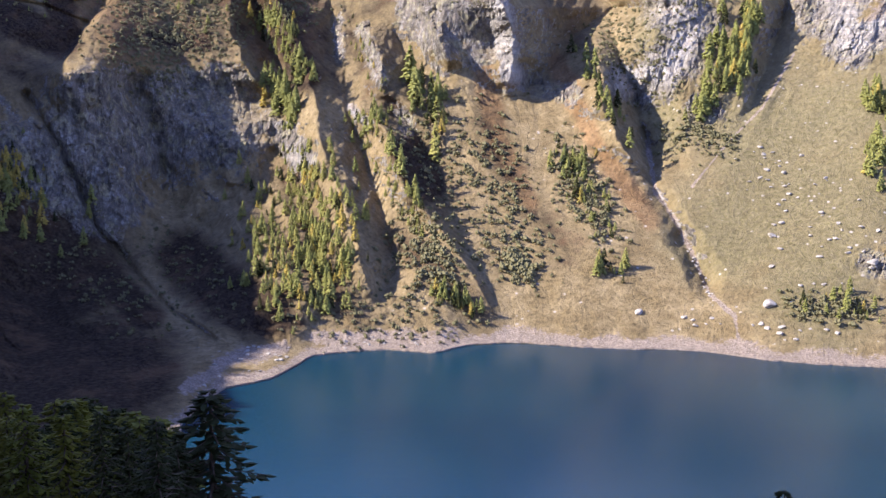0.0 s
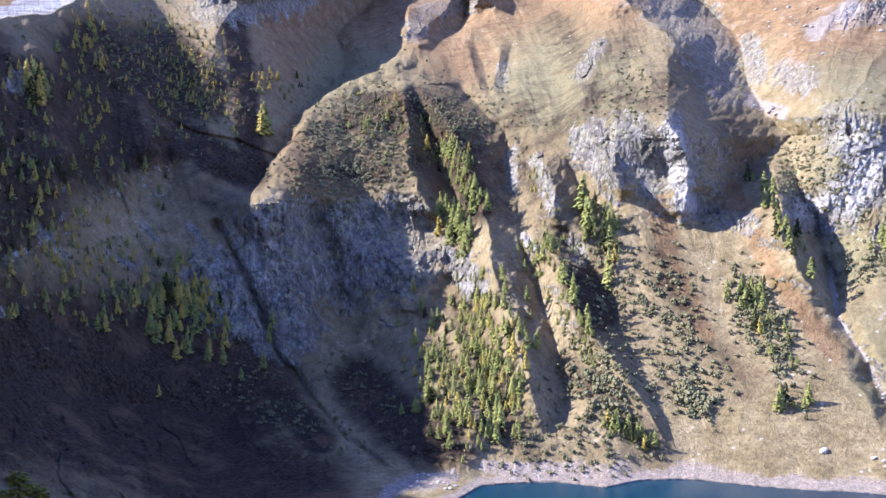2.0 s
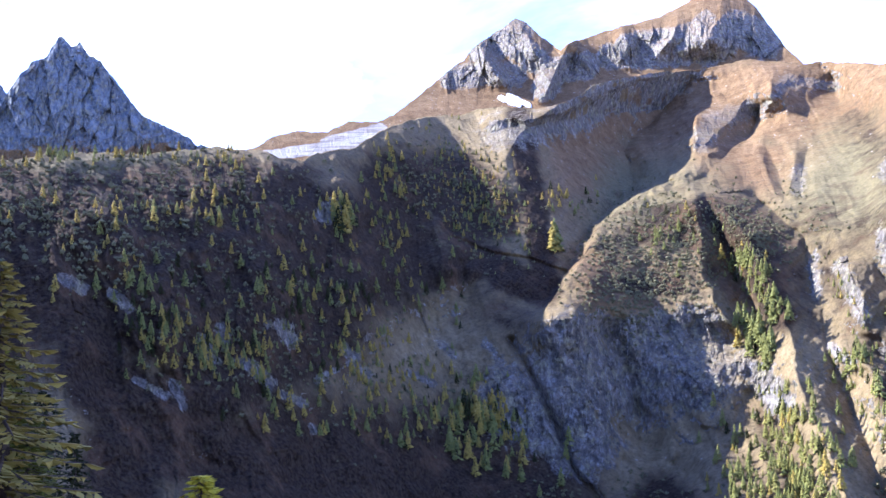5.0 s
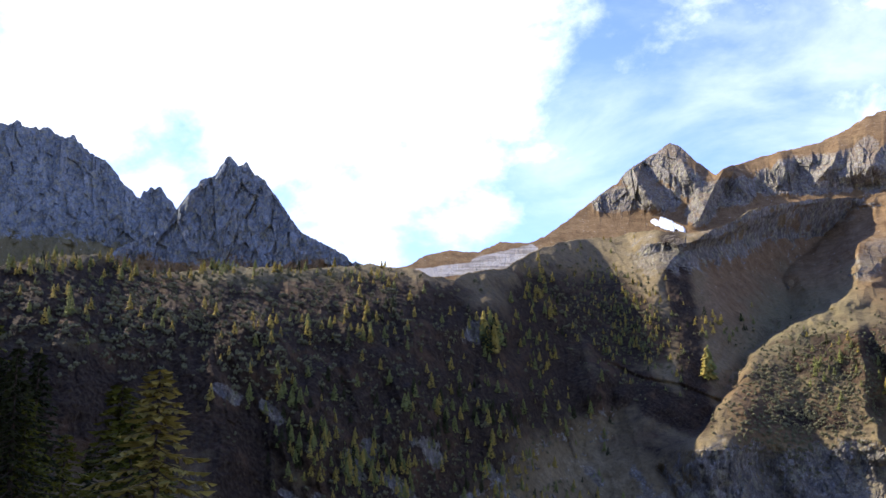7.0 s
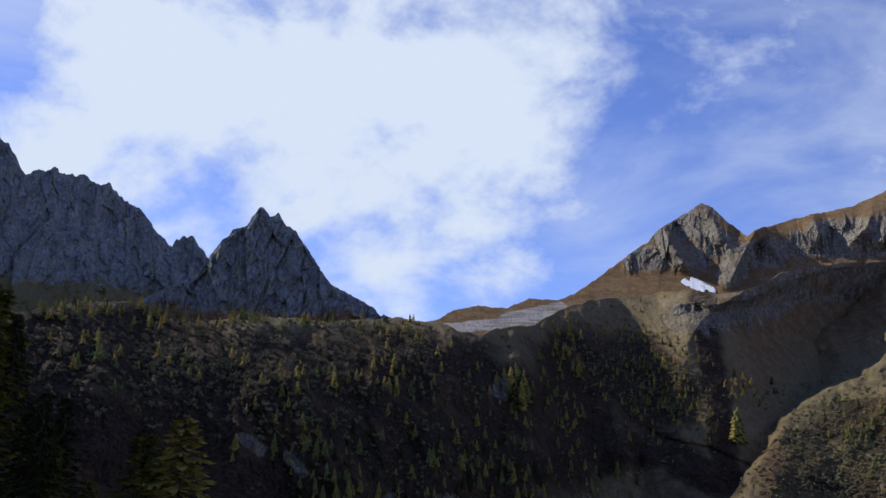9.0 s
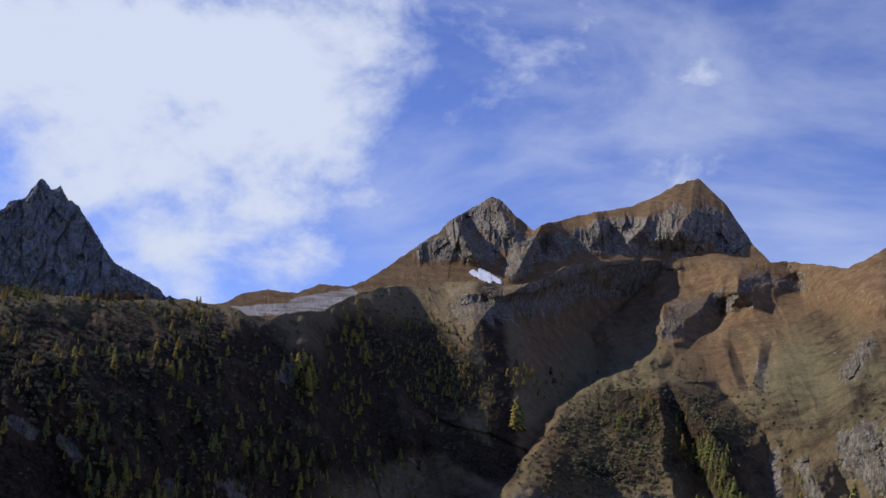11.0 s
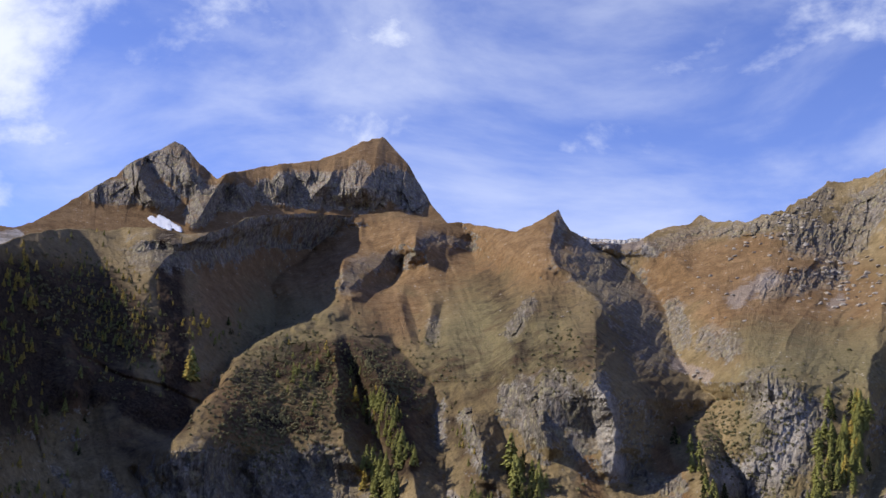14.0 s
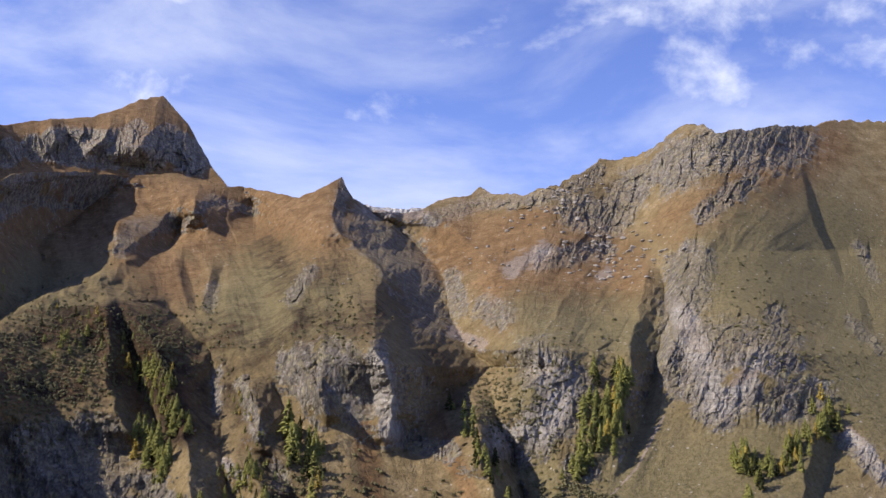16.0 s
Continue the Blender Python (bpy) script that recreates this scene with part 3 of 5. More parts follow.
bracken(1.4, (-3.55, 5.76), (-5.64, 2.93), (-6.55, 0.66))
bracken(2.6, (15.74, 0.67), (14.01, 2.68), (11.41, 3.53), (9.97, 1.23), (12.86, 0.66))
bracken(1.6, (9.11, 4.38), (7.11, 1.5), (5.97, -1.08))
bracken(1.8, (1.02, 4.48), (-1.3, 3.69), (-2.42, 4.58))
bracken(1.4, (2.87, 7.84), (1.66, 6.17), (-0.62, 6.83))
bracken(1.6, (45.63, 7.12), (39.35, 6.49), (33.56, 6.62))
bracken(1.6, (4.64, 0.87), (2.41, -3.07), (0.12, -7.66))
bracken(1.4, (8.82, -8.71), (5.42, -12.23), (4.27, -13.97))
bracken(1.2, (2.46, -9.38), (-0.47, -11.7), (-1.96, -13.43))
bracken(1.2, (-2.19, -3.64), (-3.96, -7.64), (-6.31, -9.91))
bracken(2, (9.08, 4.19), (6.81, 2.59), (4.35, 3.23))
bracken(1.6, (4.28, 1.55), (2.65, 2.72), (0.4, 3.35))
# larch stands: count, height, half width, line
stand(240, 10.5, 1.9, (7.04, -5.89), (6.54, -9.62), (5.72, -12.8))
stand(120, 9.5, 1.7, (9.6, -7.84), (8.87, -10.71), (8.35, -12.73))
stand(40, 8, 0.5, (0.41, -11.99), (-1.96, -13.28))
stand(40, 7, 0.7, (4.15, -4.49), (2.44, -6.79), (0.7, -9.68))
stand(40, 6, 0.9, (-6.5, -4.75), (-7.4, -7.03), (-8.9, -9.57))
stand(30, 6, 0.5, (4.55, 1.49), (2.86, -2.78), (2.01, -5.04))
stand(14, 17, 0.35, (8.08, -2.2), (7.55, -3.61))
stand(30, 15, 0.5, (9.36, 1.96), (7.48, -0.24), (6.66, -1.64))
stand(14, 16, 0.4, (4.14, -3.92), (2.71, -4.78), (1.28, -8.24))
stand(8, 24, 0.35, (1.69, -1.65), (1.12, -3.07))
stand(8, 15, 0.5, (0.4, -3.64), (0.12, -5.64))
stand(24, 11, 0.8, (-6.23, -5.61), (-7.41, -7.31))
stand(14, 11, 0.5, (-8.08, -11.31), (-9.22, -10.99))
stand(14, 12, 0.5, (-6.97, -0.24), (-9.62, -5))
stand(40, 15, 0.6, (-13.54, 0.85), (-13.37, -1.61), (-12.9, -3.55))
stand(34, 14, 0.4, (-15.1, 1.65), (-14.96, -1.05))
stand(12, 13, 0.5, (-20.49, -2.61), (-21.43, -2.33))
stand(14, 14, 0.5, (-20.97, -4.2), (-21.37, -6.6))
stand(20, 9, 1, (-17.66, -12.27), (-21.35, -12.27))
stand(300, 5.5, 2.4, (23.38, 7.43), (21.99, 5.78), (19.74, 3.82))
stand(40, 8, 1.4, (25.87, 7.37), (26.16, 5.71))
stand(20, 17, 0.6, (28.74, 4.83), (28.22, 3.18))
stand(3, 26, 0.12, (17.8, 2.54), (17.69, 2.4))
stand(50, 14, 1.6, (23.21, -6.71), (21.51, -6.18))
stand(24, 13, 1.5, (17.51, -7.66), (22.94, -8.69), (19.82, -9.61))
stand(110, 6.5, 0.7, (52.47, 7.74), (47.89, 7.86), (45.09, 7.57))
stand(110, 6.5, 0.5, (44.53, 7.59), (40.56, 8.03), (36.5, 8), (33.58, 7.48))
stand(30, 8, 0.8, (40.43, 4.75), (38.14, 4.8), (34.98, 4.87))
stand(30, 8, 1.2, (35.86, 5.71), (32.39, 5.2))
stand(110, 8, 2.2, (41.99, 1.61), (33.47, 0.65), (25, 1.34))
stand(60, 7, 1.5, (30.66, 5.22), (27.79, 4.68), (24.98, 3.01))
stand(70, 9, 2, (32.34, 0.13), (28.4, -0.99), (23.72, 0.11))
stand(60, 9, 1.6, (34.19, -4.72), (29.78, -5.41), (23.77, -6.7))
stand(50, 7, 2, (51.79, 5.72), (45.01, 6.02), (39.24, 3.36))
stand(70, 9, 1, (9.22, 1.96), (7.78, 0.34), (7.15, -1.29))
stand(34, 14, 0.8, (8.73, -1.86), (7.59, -3.21))
stand(30, 9, 0.6, (4.31, -3.72), (2.68, -3.15))
stand(30, 7, 0.8, (18.19, 5.58), (16.74, 4.52), (15.41, 5.71))
stand(26, 13, 0.6, (1.64, -1.2), (0.18, -2.84))
stand(70, 12, 0.7, (-21.82, -3.1), (-24.2, -1.15), (-25.25, -0.06))
stand(28, 12, 0.45, (-20.78, -2.06), (-21.3, -2.85))
stand(50, 13, 0.6, (-13.95, 0.81), (-14.51, -1.97), (-15.35, 2.25))
stand(8, 12, 0.5, (-6.56, 0.1), (-8.04, -2.96))
stand(40, 8, 1.4, (13.42, 4.11), (11.41, 2.39), (9.4, 4.09))
stand(150, 6.5, 1.7, (39.03, -1.24), (35.4, -1.86), (31.89, -2.5))
stand(150, 6.5, 1.7, (29.4, -2.55), (25.46, -3.76), (22.61, -4.38), (20.91, -6.4))
stand(70, 7, 1.0, (24.35, -6.06), (22.04, -4.96), (19.76, -6.7))
scrub(300, 3.4, 2.0, (-1.9, -3.92), (-3.39, -8.8), (-4.88, -11.09))
scrub(260, 3.2, 1.3, (-6.21, -4.47), (-7.12, -7.32), (-8.6, -9.29))
scrub(90, 4, 0.6, (-3.41, -10.53), (-4.59, -11.38))
scrub(300, 3.2, 1.8, (1.29, -9.1), (-0.47, -11.13), (2.46, -9.38))
scrub(150, 3, 1, (-11.29, -4.69), (-12.64, -3.83), (-14.58, -4.63))
scrub(120, 3, 0.7, (-17.39, -12.29), (-21.35, -12.27))
scrub(200, 2.4, 1.4, (-7.8, 0.32), (-8.9, 0.87), (-8.66, -0.52))
scrub(1500, 2.3, 2, (15.74, 0.96), (14.58, 2.97), (11.98, 4.11), (9.97, 1.8), (14.01, 0.38), (15.74, 0.09))
scrub(120, 2.4, 1.6, (9.97, 4.1), (7.11, 2.65), (4.84, 2.91))
scrub(700, 2.6, 2.2, (25.32, 7.11), (22.83, 6.05), (20.31, 3.82))
scrub(400, 2.4, 1.2, (9.35, 4.17), (7.6, 2.01), (6.81, 2.59))
scrub(450, 2.4, 2.6, (54, 5.5), (44, 6.2), (33, 6.4))
scrub(350, 2.4, 3.4, (40, 1.5), (32, 0.5), (25, 1.5))
scrub(250, 2.4, 2.6, (36, -2), (29, -4), (23, -5))
scrub(600, 3, 3, (47.82, 6.74), (36.45, 6.27), (30.66, 5.22))
scrub(350, 3, 2.5, (53.09, 5.65), (44.92, 4.33), (36.38, 3.42))
scrub(140, 2.4, 2, (12.8, -9.45), (13.92, -9.68), (10.64, -12.36))
scrub(160, 2.4, 2, (19.82, -9.61), (16.37, -11.36), (15.22, -13.04))
scrub(150, 2.2, 2, (-0.38, 5.38), (-1.29, 3.97), (0.45, 4.5))
scrub(300, 2.4, 2.2, (-11.71, -2.59), (-9.41, 0.72), (-13.95, 2.51))
scrub(200, 2.4, 2, (7.2, -13.33), (4.85, -13.39), (-0.47, -13.43))
scrub(260, 2.2, 3, (-20.63, 5.93), (-24.58, 3.71), (-23.73, 0.99))
scrub(100, 2.2, 1.5, (4.35, 3.23), (6.35, 4.29), (9.02, 3.08))
scrub(220, 2.6, 2, (1.74, -5.04), (0.07, -6.69), (1.46, -3.34))
scrub(260, 2.6, 2.2, (13.55, -0.78), (14.54, 1.12), (11.34, 0.31))
block_field(30, 2.2, 2.5, (-17.49, -9.24), (-20.07, -8.29))
block_field(26, 2.2, 1.6, (-15.14, -5.17), (-17.86, -6.2))
block_field(18, 2.4, 0.5, (-12.15, -13.14), (-15.54, -13.66), (-20.39, -13.44))
block_field(26, 1.4, 0.4, (5.46, -14.66), (-0.48, -14.53))
block_field(26, 1.6, 1, (10.73, -14.91), (8.41, -15), (13.38, -16.72))
block_field(2, 5, 0.15, (-16.52, -12.29), (-16.63, -12.34))
block_field(2, 4, 0.15, (-10.14, -12.95), (-10.29, -12.97))
block_field(2, 4, 0.2, (-16.3, -9.58), (-16.9, -8.16))
block_field(3, 5, 0.2, (-21.47, -10.1), (-21.23, -10.39))
block_field(60, 1.5, 0.14, (-10.45, -4.99), (-10.92, -6.68), (-12.11, -8.62), (-13.17, -10.84), (-13.95, -12.63))
block_field(110, 4.2, 1.6, (-12.21, 9.36), (-14.51, 7.36), (-17.34, 8.2))
block_field(70, 4, 1, (-9.3, 9.33), (-11.04, 10.5), (-13.64, 11.36))
block_field(40, 3.4, 0.8, (-15.66, 11.34), (-19.06, 12.41), (-22.93, 12.82))
block_field(20, 3, 1.2, (-9.32, 7.32), (-6.98, 8.14), (-10.49, 6.47))
block_field(14, 3, 0.4, (-6.63, 3.81), (-7.94, 3.26))
block_field(12, 3, 0.6, (-14.22, 6.93), (-16.78, 8.49))
block_field(14, 2, 1.6, (-1.77, 6.86), (2.82, 6.7))


TABLE = np.random.RandomState(7).rand(256, 256).astype(np.float32)


def value_noise(u, v, shift=0):
    """Smooth noise from 0 to 1 on a lattice of step 1."""
    u, v = u + 37.3 * shift, v + 91.7 * shift
    iu, iv = np.floor(u).astype(np.int64), np.floor(v).astype(np.int64)
    fu, fv = (u - iu).astype(np.float32), (v - iv).astype(np.float32)
    fu, fv = fu * fu * (3 - 2 * fu), fv * fv * (3 - 2 * fv)
    a, b = iu & 255, iv & 255
    c, d = (iu + 1) & 255, (iv + 1) & 255
    top = TABLE[a, b] * (1 - fu) + TABLE[c, b] * fu
    low = TABLE[a, d] * (1 - fu) + TABLE[c, d] * fu
    return top * (1 - fv) + low * fv


def fractal(u, v, octaves, rough=0.5, shift=0, ridged=False):
    total, weight, norm = 0.0, 1.0, 0.0
    for k in range(octaves):
        n = value_noise(u * 2**k, v * 2**k, shift + k)
        total = total + weight * (1 - np.abs(2 * n - 1) if ridged else n)
        norm += weight
        weight *= rough
    return total / norm


def facets(u, v, shift=0):
    """Broken rock: every cell of an uneven lattice is a plane tilted its own way, about -1 to 1."""
    u, v = u + 13.7 * shift, v + 57.1 * shift
    iu, iv = np.floor(u).astype(np.int64), np.floor(v).astype(np.int64)
    best = np.full(u.shape, 1e9, np.float32)
    value = np.zeros(u.shape, np.float32)
    for du in (-1, 0, 1):
        for dv in (-1, 0, 1):
            a, b = (iu + du) & 255, (iv + dv) & 255
            cu, cv = iu + du + TABLE[a, b], iv + dv + TABLE[b, (a + 91) & 255]
            x, y = (u - cu).astype(np.float32), (v - cv).astype(np.float32)
            d = x * x + y * y
            tilt_u, tilt_v = TABLE[(a + 31) & 255, b] - 0.5, TABLE[a, (b + 47) & 255] - 0.5
            plane = 2.2 * (x * tilt_u + y * tilt_v) + 0.5 * (TABLE[(a + 120) & 255, (b + 60) & 255] - 0.5)
            nearer = d < best
            value = np.where(nearer, plane, value)
            best = np.where(nearer, d, best)
    return value


def broken_rock(across, up, size, shift=0):
    """Facets of four sizes, in metres for a largest piece of that size."""
    total = 0.0
    for k, share in enumerate((0.22, 0.42, 0.50, 0.50)):
        step = size / 2.3**k
        total = total + share * step * facets(1.25 * across / step, up / (1.8 * step), shift + 5 * k)
    return total


def from_line(b, e, line):
    """Distance in degrees from a line, and which side of it, from -1 to 1: above 0 to the left of the way along it."""
    best, side = np.full(b.shape, 1e9, np.float32), np.zeros(b.shape, np.float32)
    for (b0, e0), (b1, e1) in zip(line[:-1], line[1:]):
        db, de = b1 - b0, e1 - e0
        k = np.clip(((b - b0) * db + (e - e0) * de) / (db * db + de * de + 1e-9), 0, 1)
        d = np.hypot(b - b0 - k * db, e - e0 - k * de)
        nearer = d < best
        side = np.where(nearer, (db * (e - e0) - de * (b - b0)) / (np.hypot(db, de) * (d + 0.02)), side)
        best = np.where(nearer, d, best)
    return best, side


def near_line(b, e, line, margin):
    bs, es = [p[0] for p in line], [p[1] for p in line]
    return (b > min(bs) - margin) & (b < max(bs) + margin) & (e > min(es) - margin) & (e < max(es) + margin)


def painted(b, e, strokes, soft=0.5):
    """1 inside the strokes, falling to 0 past their rims."""
    total = np.zeros(b.shape, np.float32)
    for width, line in strokes:
        m = near_line(b, e, line, width * (1 + soft))
        if m.any():
            d, _ = from_line(b[m], e[m], line)
            total[m] = np.maximum(total[m], np.clip((width * (1 + soft) - d) / (2 * soft * width), 0, 1))
    return total


def relief(b, e, ground):
    """Metres by which spurs stand out towards the lookout (gullies: draw back)."""
    total = np.zeros(b.shape, np.float32)
    for sign, ridges in ((1, SPURS), (-1, GULLIES)):
        for reach, west, east, line in ridges:
            m = near_line(b, e, line, 1.7 * max(west, east))
            if m.any():
                d, s = from_line(b[m], e[m], line)
                d = np.maximum(d + min(0.45, 11 / reach) * (west + east) * (fractal(b[m] * 0.9, e[m] * 0.9, 3, 0.5, 15) - 0.5), 0)
                width = (west + east) / 2 + (west - east) / 2 * np.clip(1.3 * s, -1, 1)
                total[m] += sign * reach * np.clip(1 - d / width, 0, 1) ** (1.15 if sign > 0 else 1.5)
    return total + turned_sides(b, e, ground, SIDES)


def turned_sides(b, e, ground, sides):
    """Metres by which the ground stands out before each side in shade and draws back behind it."""
    total = np.zeros(b.shape, np.float32)
    ragged = fractal(b * 1.1, e * 1.1, 5, 0.6, 17) - 0.5
    for lead, recover, turn, crest, foot, forward in sides:
        top, end = np.array(crest), np.array(foot)
        bc, bf = np.interp(e, top[:, 1], top[:, 0]), np.interp(e, end[:, 1], end[:, 0])
        width = np.maximum(bc - bf, 0.15)
        at = b + np.minimum(0.5 * width, 0.7) * ragged
        drop = turn * np.radians(width) * ground
        drop = drop * np.clip((e - top[0, 1] + 0.6) / 1.0, 0, 1) * np.clip((top[-1, 1] + 0.6 - e) / 1.0, 0, 1)
        total += drop * (forward * np.clip((bc + lead - at) / lead, 0, 1) ** 1.3 - np.clip((bc - at) / width, 0, 1) + (1 - forward) * np.clip((bf - at) / recover, 0, 1) ** 0.75)
    return total


def inside_sides(b, e, sides):
    """1 well inside the sides in shade, 0 outside."""
    total = np.zeros(b.shape, np.float32)
    for _, _, _, crest, foot, _ in sides:
        top, end = np.array(crest), np.array(foot)
        bc, bf = np.interp(e, top[:, 1], top[:, 0]), np.interp(e, end[:, 1], end[:, 0])
        level = (e > top[0, 1] - 0.3) & (e < top[-1, 1] + 0.3)
        total = np.maximum(total, np.where(level, np.clip(np.minimum(bc - b, b - bf) / 0.4 + 0.6, 0, 1), 0))
    return total


def line_at(line, b):
    line = sorted(line)
    return np.interp(b, [p[0] for p in line], [p[1] for p in line])


def sheet_mesh(name, points, cover, material):
    """A grid of points (rows, columns, 3) as one smooth mesh with its ground cover."""
    rows, cols = points.shape[:2]
    i = (np.arange(rows - 1)[:, None] * cols + np.arange(cols - 1)[None, :]).ravel()
    quads = np.stack([i, i + 1, i + cols + 1, i + cols], 1).astype(np.int32)
    mesh = bpy.data.meshes.new(name)
    mesh.vertices.add(rows * cols)
    mesh.vertices.foreach_set("co", points.astype(np.float32).ravel())
    mesh.loops.add(quads.size)
    mesh.loops.foreach_set("vertex_index", quads.ravel())
    mesh.polygons.add(len(quads))
    mesh.polygons.foreach_set("loop_start", np.arange(0, quads.size, 4, dtype=np.int32))
    even = np.ones(len(quads), bool) if cover is None else cover[..., 0].ravel()[quads[:, 0]] < 0.45
    mesh.polygons.foreach_set("use_smooth", even)
    if cover is not None:
        layer = mesh.color_attributes.new("cover", "FLOAT_COLOR", "POINT")
        layer.data.foreach_set("color", cover[..., :4].astype(np.float32).ravel())
        layer = mesh.attributes.new("heath_shade", "FLOAT", "POINT")
        dark = cover[..., 4] if cover.shape[-1] > 4 else np.zeros(cover.shape[:2])
        layer.data.foreach_set("value", dark.astype(np.float32).ravel())
    mesh.update(calc_edges=True)
    mesh.materials.append(material)
    return new(name, mesh)


def world_points(b, ground, z):
    rb = np.radians(b)
    return np.stack([-np.sin(rb) * ground, np.cos(rb) * ground, z], -1)


def slope_sheet(bearings, low, high, start, steepness, rows, teeth=0.0, keep=0.1, reach=36):
    """Climb from the foot of a slope to its crest: level distances at the rises between low and high.
    start: level distance of the foot; steepness(b, e): tangent of the ground's fall."""
    rises = np.arange(low.min() - 0.1, high.max() + 0.6, 0.08)
    e = np.broadcast_to(rises[:, None], (len(rises), len(bearings)))
    b = np.broadcast_to(bearings[None], e.shape)
    steep, t, t_low = steepness(b, e), np.tan(np.radians(rises)), np.tan(np.radians(low))
    ground = np.empty(e.shape)
    ground[0] = start
    for k in range(1, len(rises)):
        fall = np.maximum(steep[k], t[k] + 0.14)
        before = np.maximum(t[k - 1], t_low)
        climbed = ground[k - 1] * (fall - before) / (fall - t[k])
        ground[k] = np.where(rises[k] > low, climbed, start)
    smooth = evened(ground, keep, reach)
    ground = ground + (smooth - ground) * np.clip((e - low[None]) / 2.5, 0, 1)
    s = np.linspace(0, 1, rows)[:, None]
    e = low[None] + (high - low)[None] * s + teeth * s**14
    b = np.broadcast_to(bearings[None], e.shape)
    row = (e - rises[0]) / 0.08
    j = np.clip(row.astype(int), 0, len(rises) - 2)
    f, cols = row - j, np.arange(len(bearings))[None]
    return b, e, ground[j, cols] * (1 - f) + ground[j + 1, cols] * f


def evened(ground, keep, reach):
    """Even out the ground from side to side, keeping a share of its own steps. reach: columns."""
    k = np.exp(-0.5 * (np.arange(-3 * reach, 3 * reach + 1) / reach) ** 2)
    k /= k.sum()
    wide = np.pad(np.log(ground), ((0, 0), (3 * reach, 3 * reach)), mode="edge")
    size = 1 << int(np.ceil(np.log2(wide.shape[1] + len(k))))
    smooth = np.fft.irfft(np.fft.rfft(wide, size, axis=1) * np.fft.rfft(k, size)[None], size, axis=1)
    smooth = np.exp(smooth[:, 6 * reach : 6 * reach + ground.shape[1]])
    return smooth + keep * (ground - smooth)


def with_back(b, ground, z, cover, steps=8, reach=30.0, fall=0.75):
    """Add the far side behind the crest."""
    k = np.arange(1, steps + 1)[:, None]
    g2, z2 = ground[-1][None] + reach * k, z[-1][None] - fall * reach * k
    b2 = np.broadcast_to(b[-1][None], g2.shape)
    c2 = np.broadcast_to(cover[-1][None], (steps,) + cover.shape[1:])
    return np.vstack([b, b2]), np.vstack([ground, g2]), np.vstack([z, z2]), np.vstack([cover, c2])


def build_flank():
    bearings = np.linspace(66, -40, 1800)
    low = line_at(TOE, bearings)
    k = np.hanning(15) / np.hanning(15).sum()
    low = np.convolve(np.pad(low, 7, mode="edge"), k, mode="valid") + 0.10 * (fractal(bearings * 1.3, bearings * 0 + 8.5, 4, 0.6) - 0.5)
    high = line_at(CREST_WEST + CREST_EAST, bearings)
    teeth = np.interp(bearings, [-12, -7], [0.5, 0.22]) * (fractal(bearings * 2.2, bearings * 0 + 3.1, 5, 0.62) - 0.5)
    lake_side = bearings < 13.7
    start = np.where(lake_side, WATER / np.tan(np.radians(np.minimum(low, -5))), 0)
    left = np.interp(bearings, [13.7, 16, 20, 28, 35, 45, 57, 75], [493, 470, 430, 420, 440, 460, 420, 400])
    left = np.minimum(left, np.where(low < -8, (WATER + 4) / np.tan(np.radians(np.minimum(low, -8))), 1e6))
    start = np.where(lake_side, start, left)

    def steepness(b, e):
        wobble = 0.16 * (fractal(b * 0.5, e * 0.5, 3, 0.5, 5) - 0.5)
        rock = painted(b, e, CLIFFS, 0.6)
        beach = np.clip(1 - (e - low[None]) / 1.1, 0, 1) * np.clip((16 - b) / 2, 0, 1)
        west = np.clip((b - 24) / 8, 0, 1) * np.clip((4 - e) / 3, 0, 1)
        talus = np.clip((b - 6) / 4, 0, 1) * np.clip((24 - b) / 4, 0, 1) * np.clip((-6 - e) / 3, 0, 1)
        gentle = painted(b, e, MEADOWS, 0.6)
        t = 0.64 + 0.38 * west - 0.10 * talus + wobble - 0.40 * np.clip(beach * 1.5, 0, 1)
        t = t * (1 - gentle) + (np.tan(np.radians(e)) + 0.34) * gentle
        crags = np.clip((-3.5 - b) / 2, 0, 1) * np.clip((e - 7) / 2, 0, 1)
        wall = 2.2 - 1.25 * crags - 0.2 * np.clip((-20 - b) / 3, 0, 1) * crags
        t = t + 0.14 * np.clip((-21 - b) / 3, 0, 1) * np.clip((e - 7) / 2, 0, 1)
        return t * (1 - rock) + wall * rock

    b, e, ground = slope_sheet(bearings, low, high, start, steepness, 470, teeth, 0.04, 32)
    # the middle of the flank lies back, the western wall turns towards the lookout
    # the foot of it and the grassy dome stand forward of the bowl behind
    turns = [-30, 0, 5, 10, 15, 20, 24, 30, 36, 42, 57]
    back = np.interp(bearings, turns, [0.02, 0.02, 0.06, 0.22, 0.36, 0.42, 0.42, 0.30, 0.14, 0.03, 0.0])[None]
    above = np.interp(bearings, turns, [0.16, 0.20, 0.24, 0.32, 0.38, 0.42, 0.435, 0.345, 0.21, 0.11, 0.06])[None]
    back = back + (above - back) * np.clip((e - 3 - 2 * np.clip((bearings[None] - 20) / 4, 0, 1)) / 5, 0, 1)
    ground = ground * (1 + back * np.clip((e - low[None]) / 9, 0, 1))
    rock, pale = np.maximum(painted(b, e, CLIFFS, 0.8), 0.8 * painted(b, e, OUTCROPS, 0.9)), painted(b, e, GRAVEL, 1.0)
    rust, olive = painted(b, e, RUST, 0.95), painted(b, e, OLIVE, 1.0)
    rise = e - low[None]
    shore = (b < 14.5) & (rise < 1.3)
    across, up = np.radians(b) * 800, np.radians(e) * 800
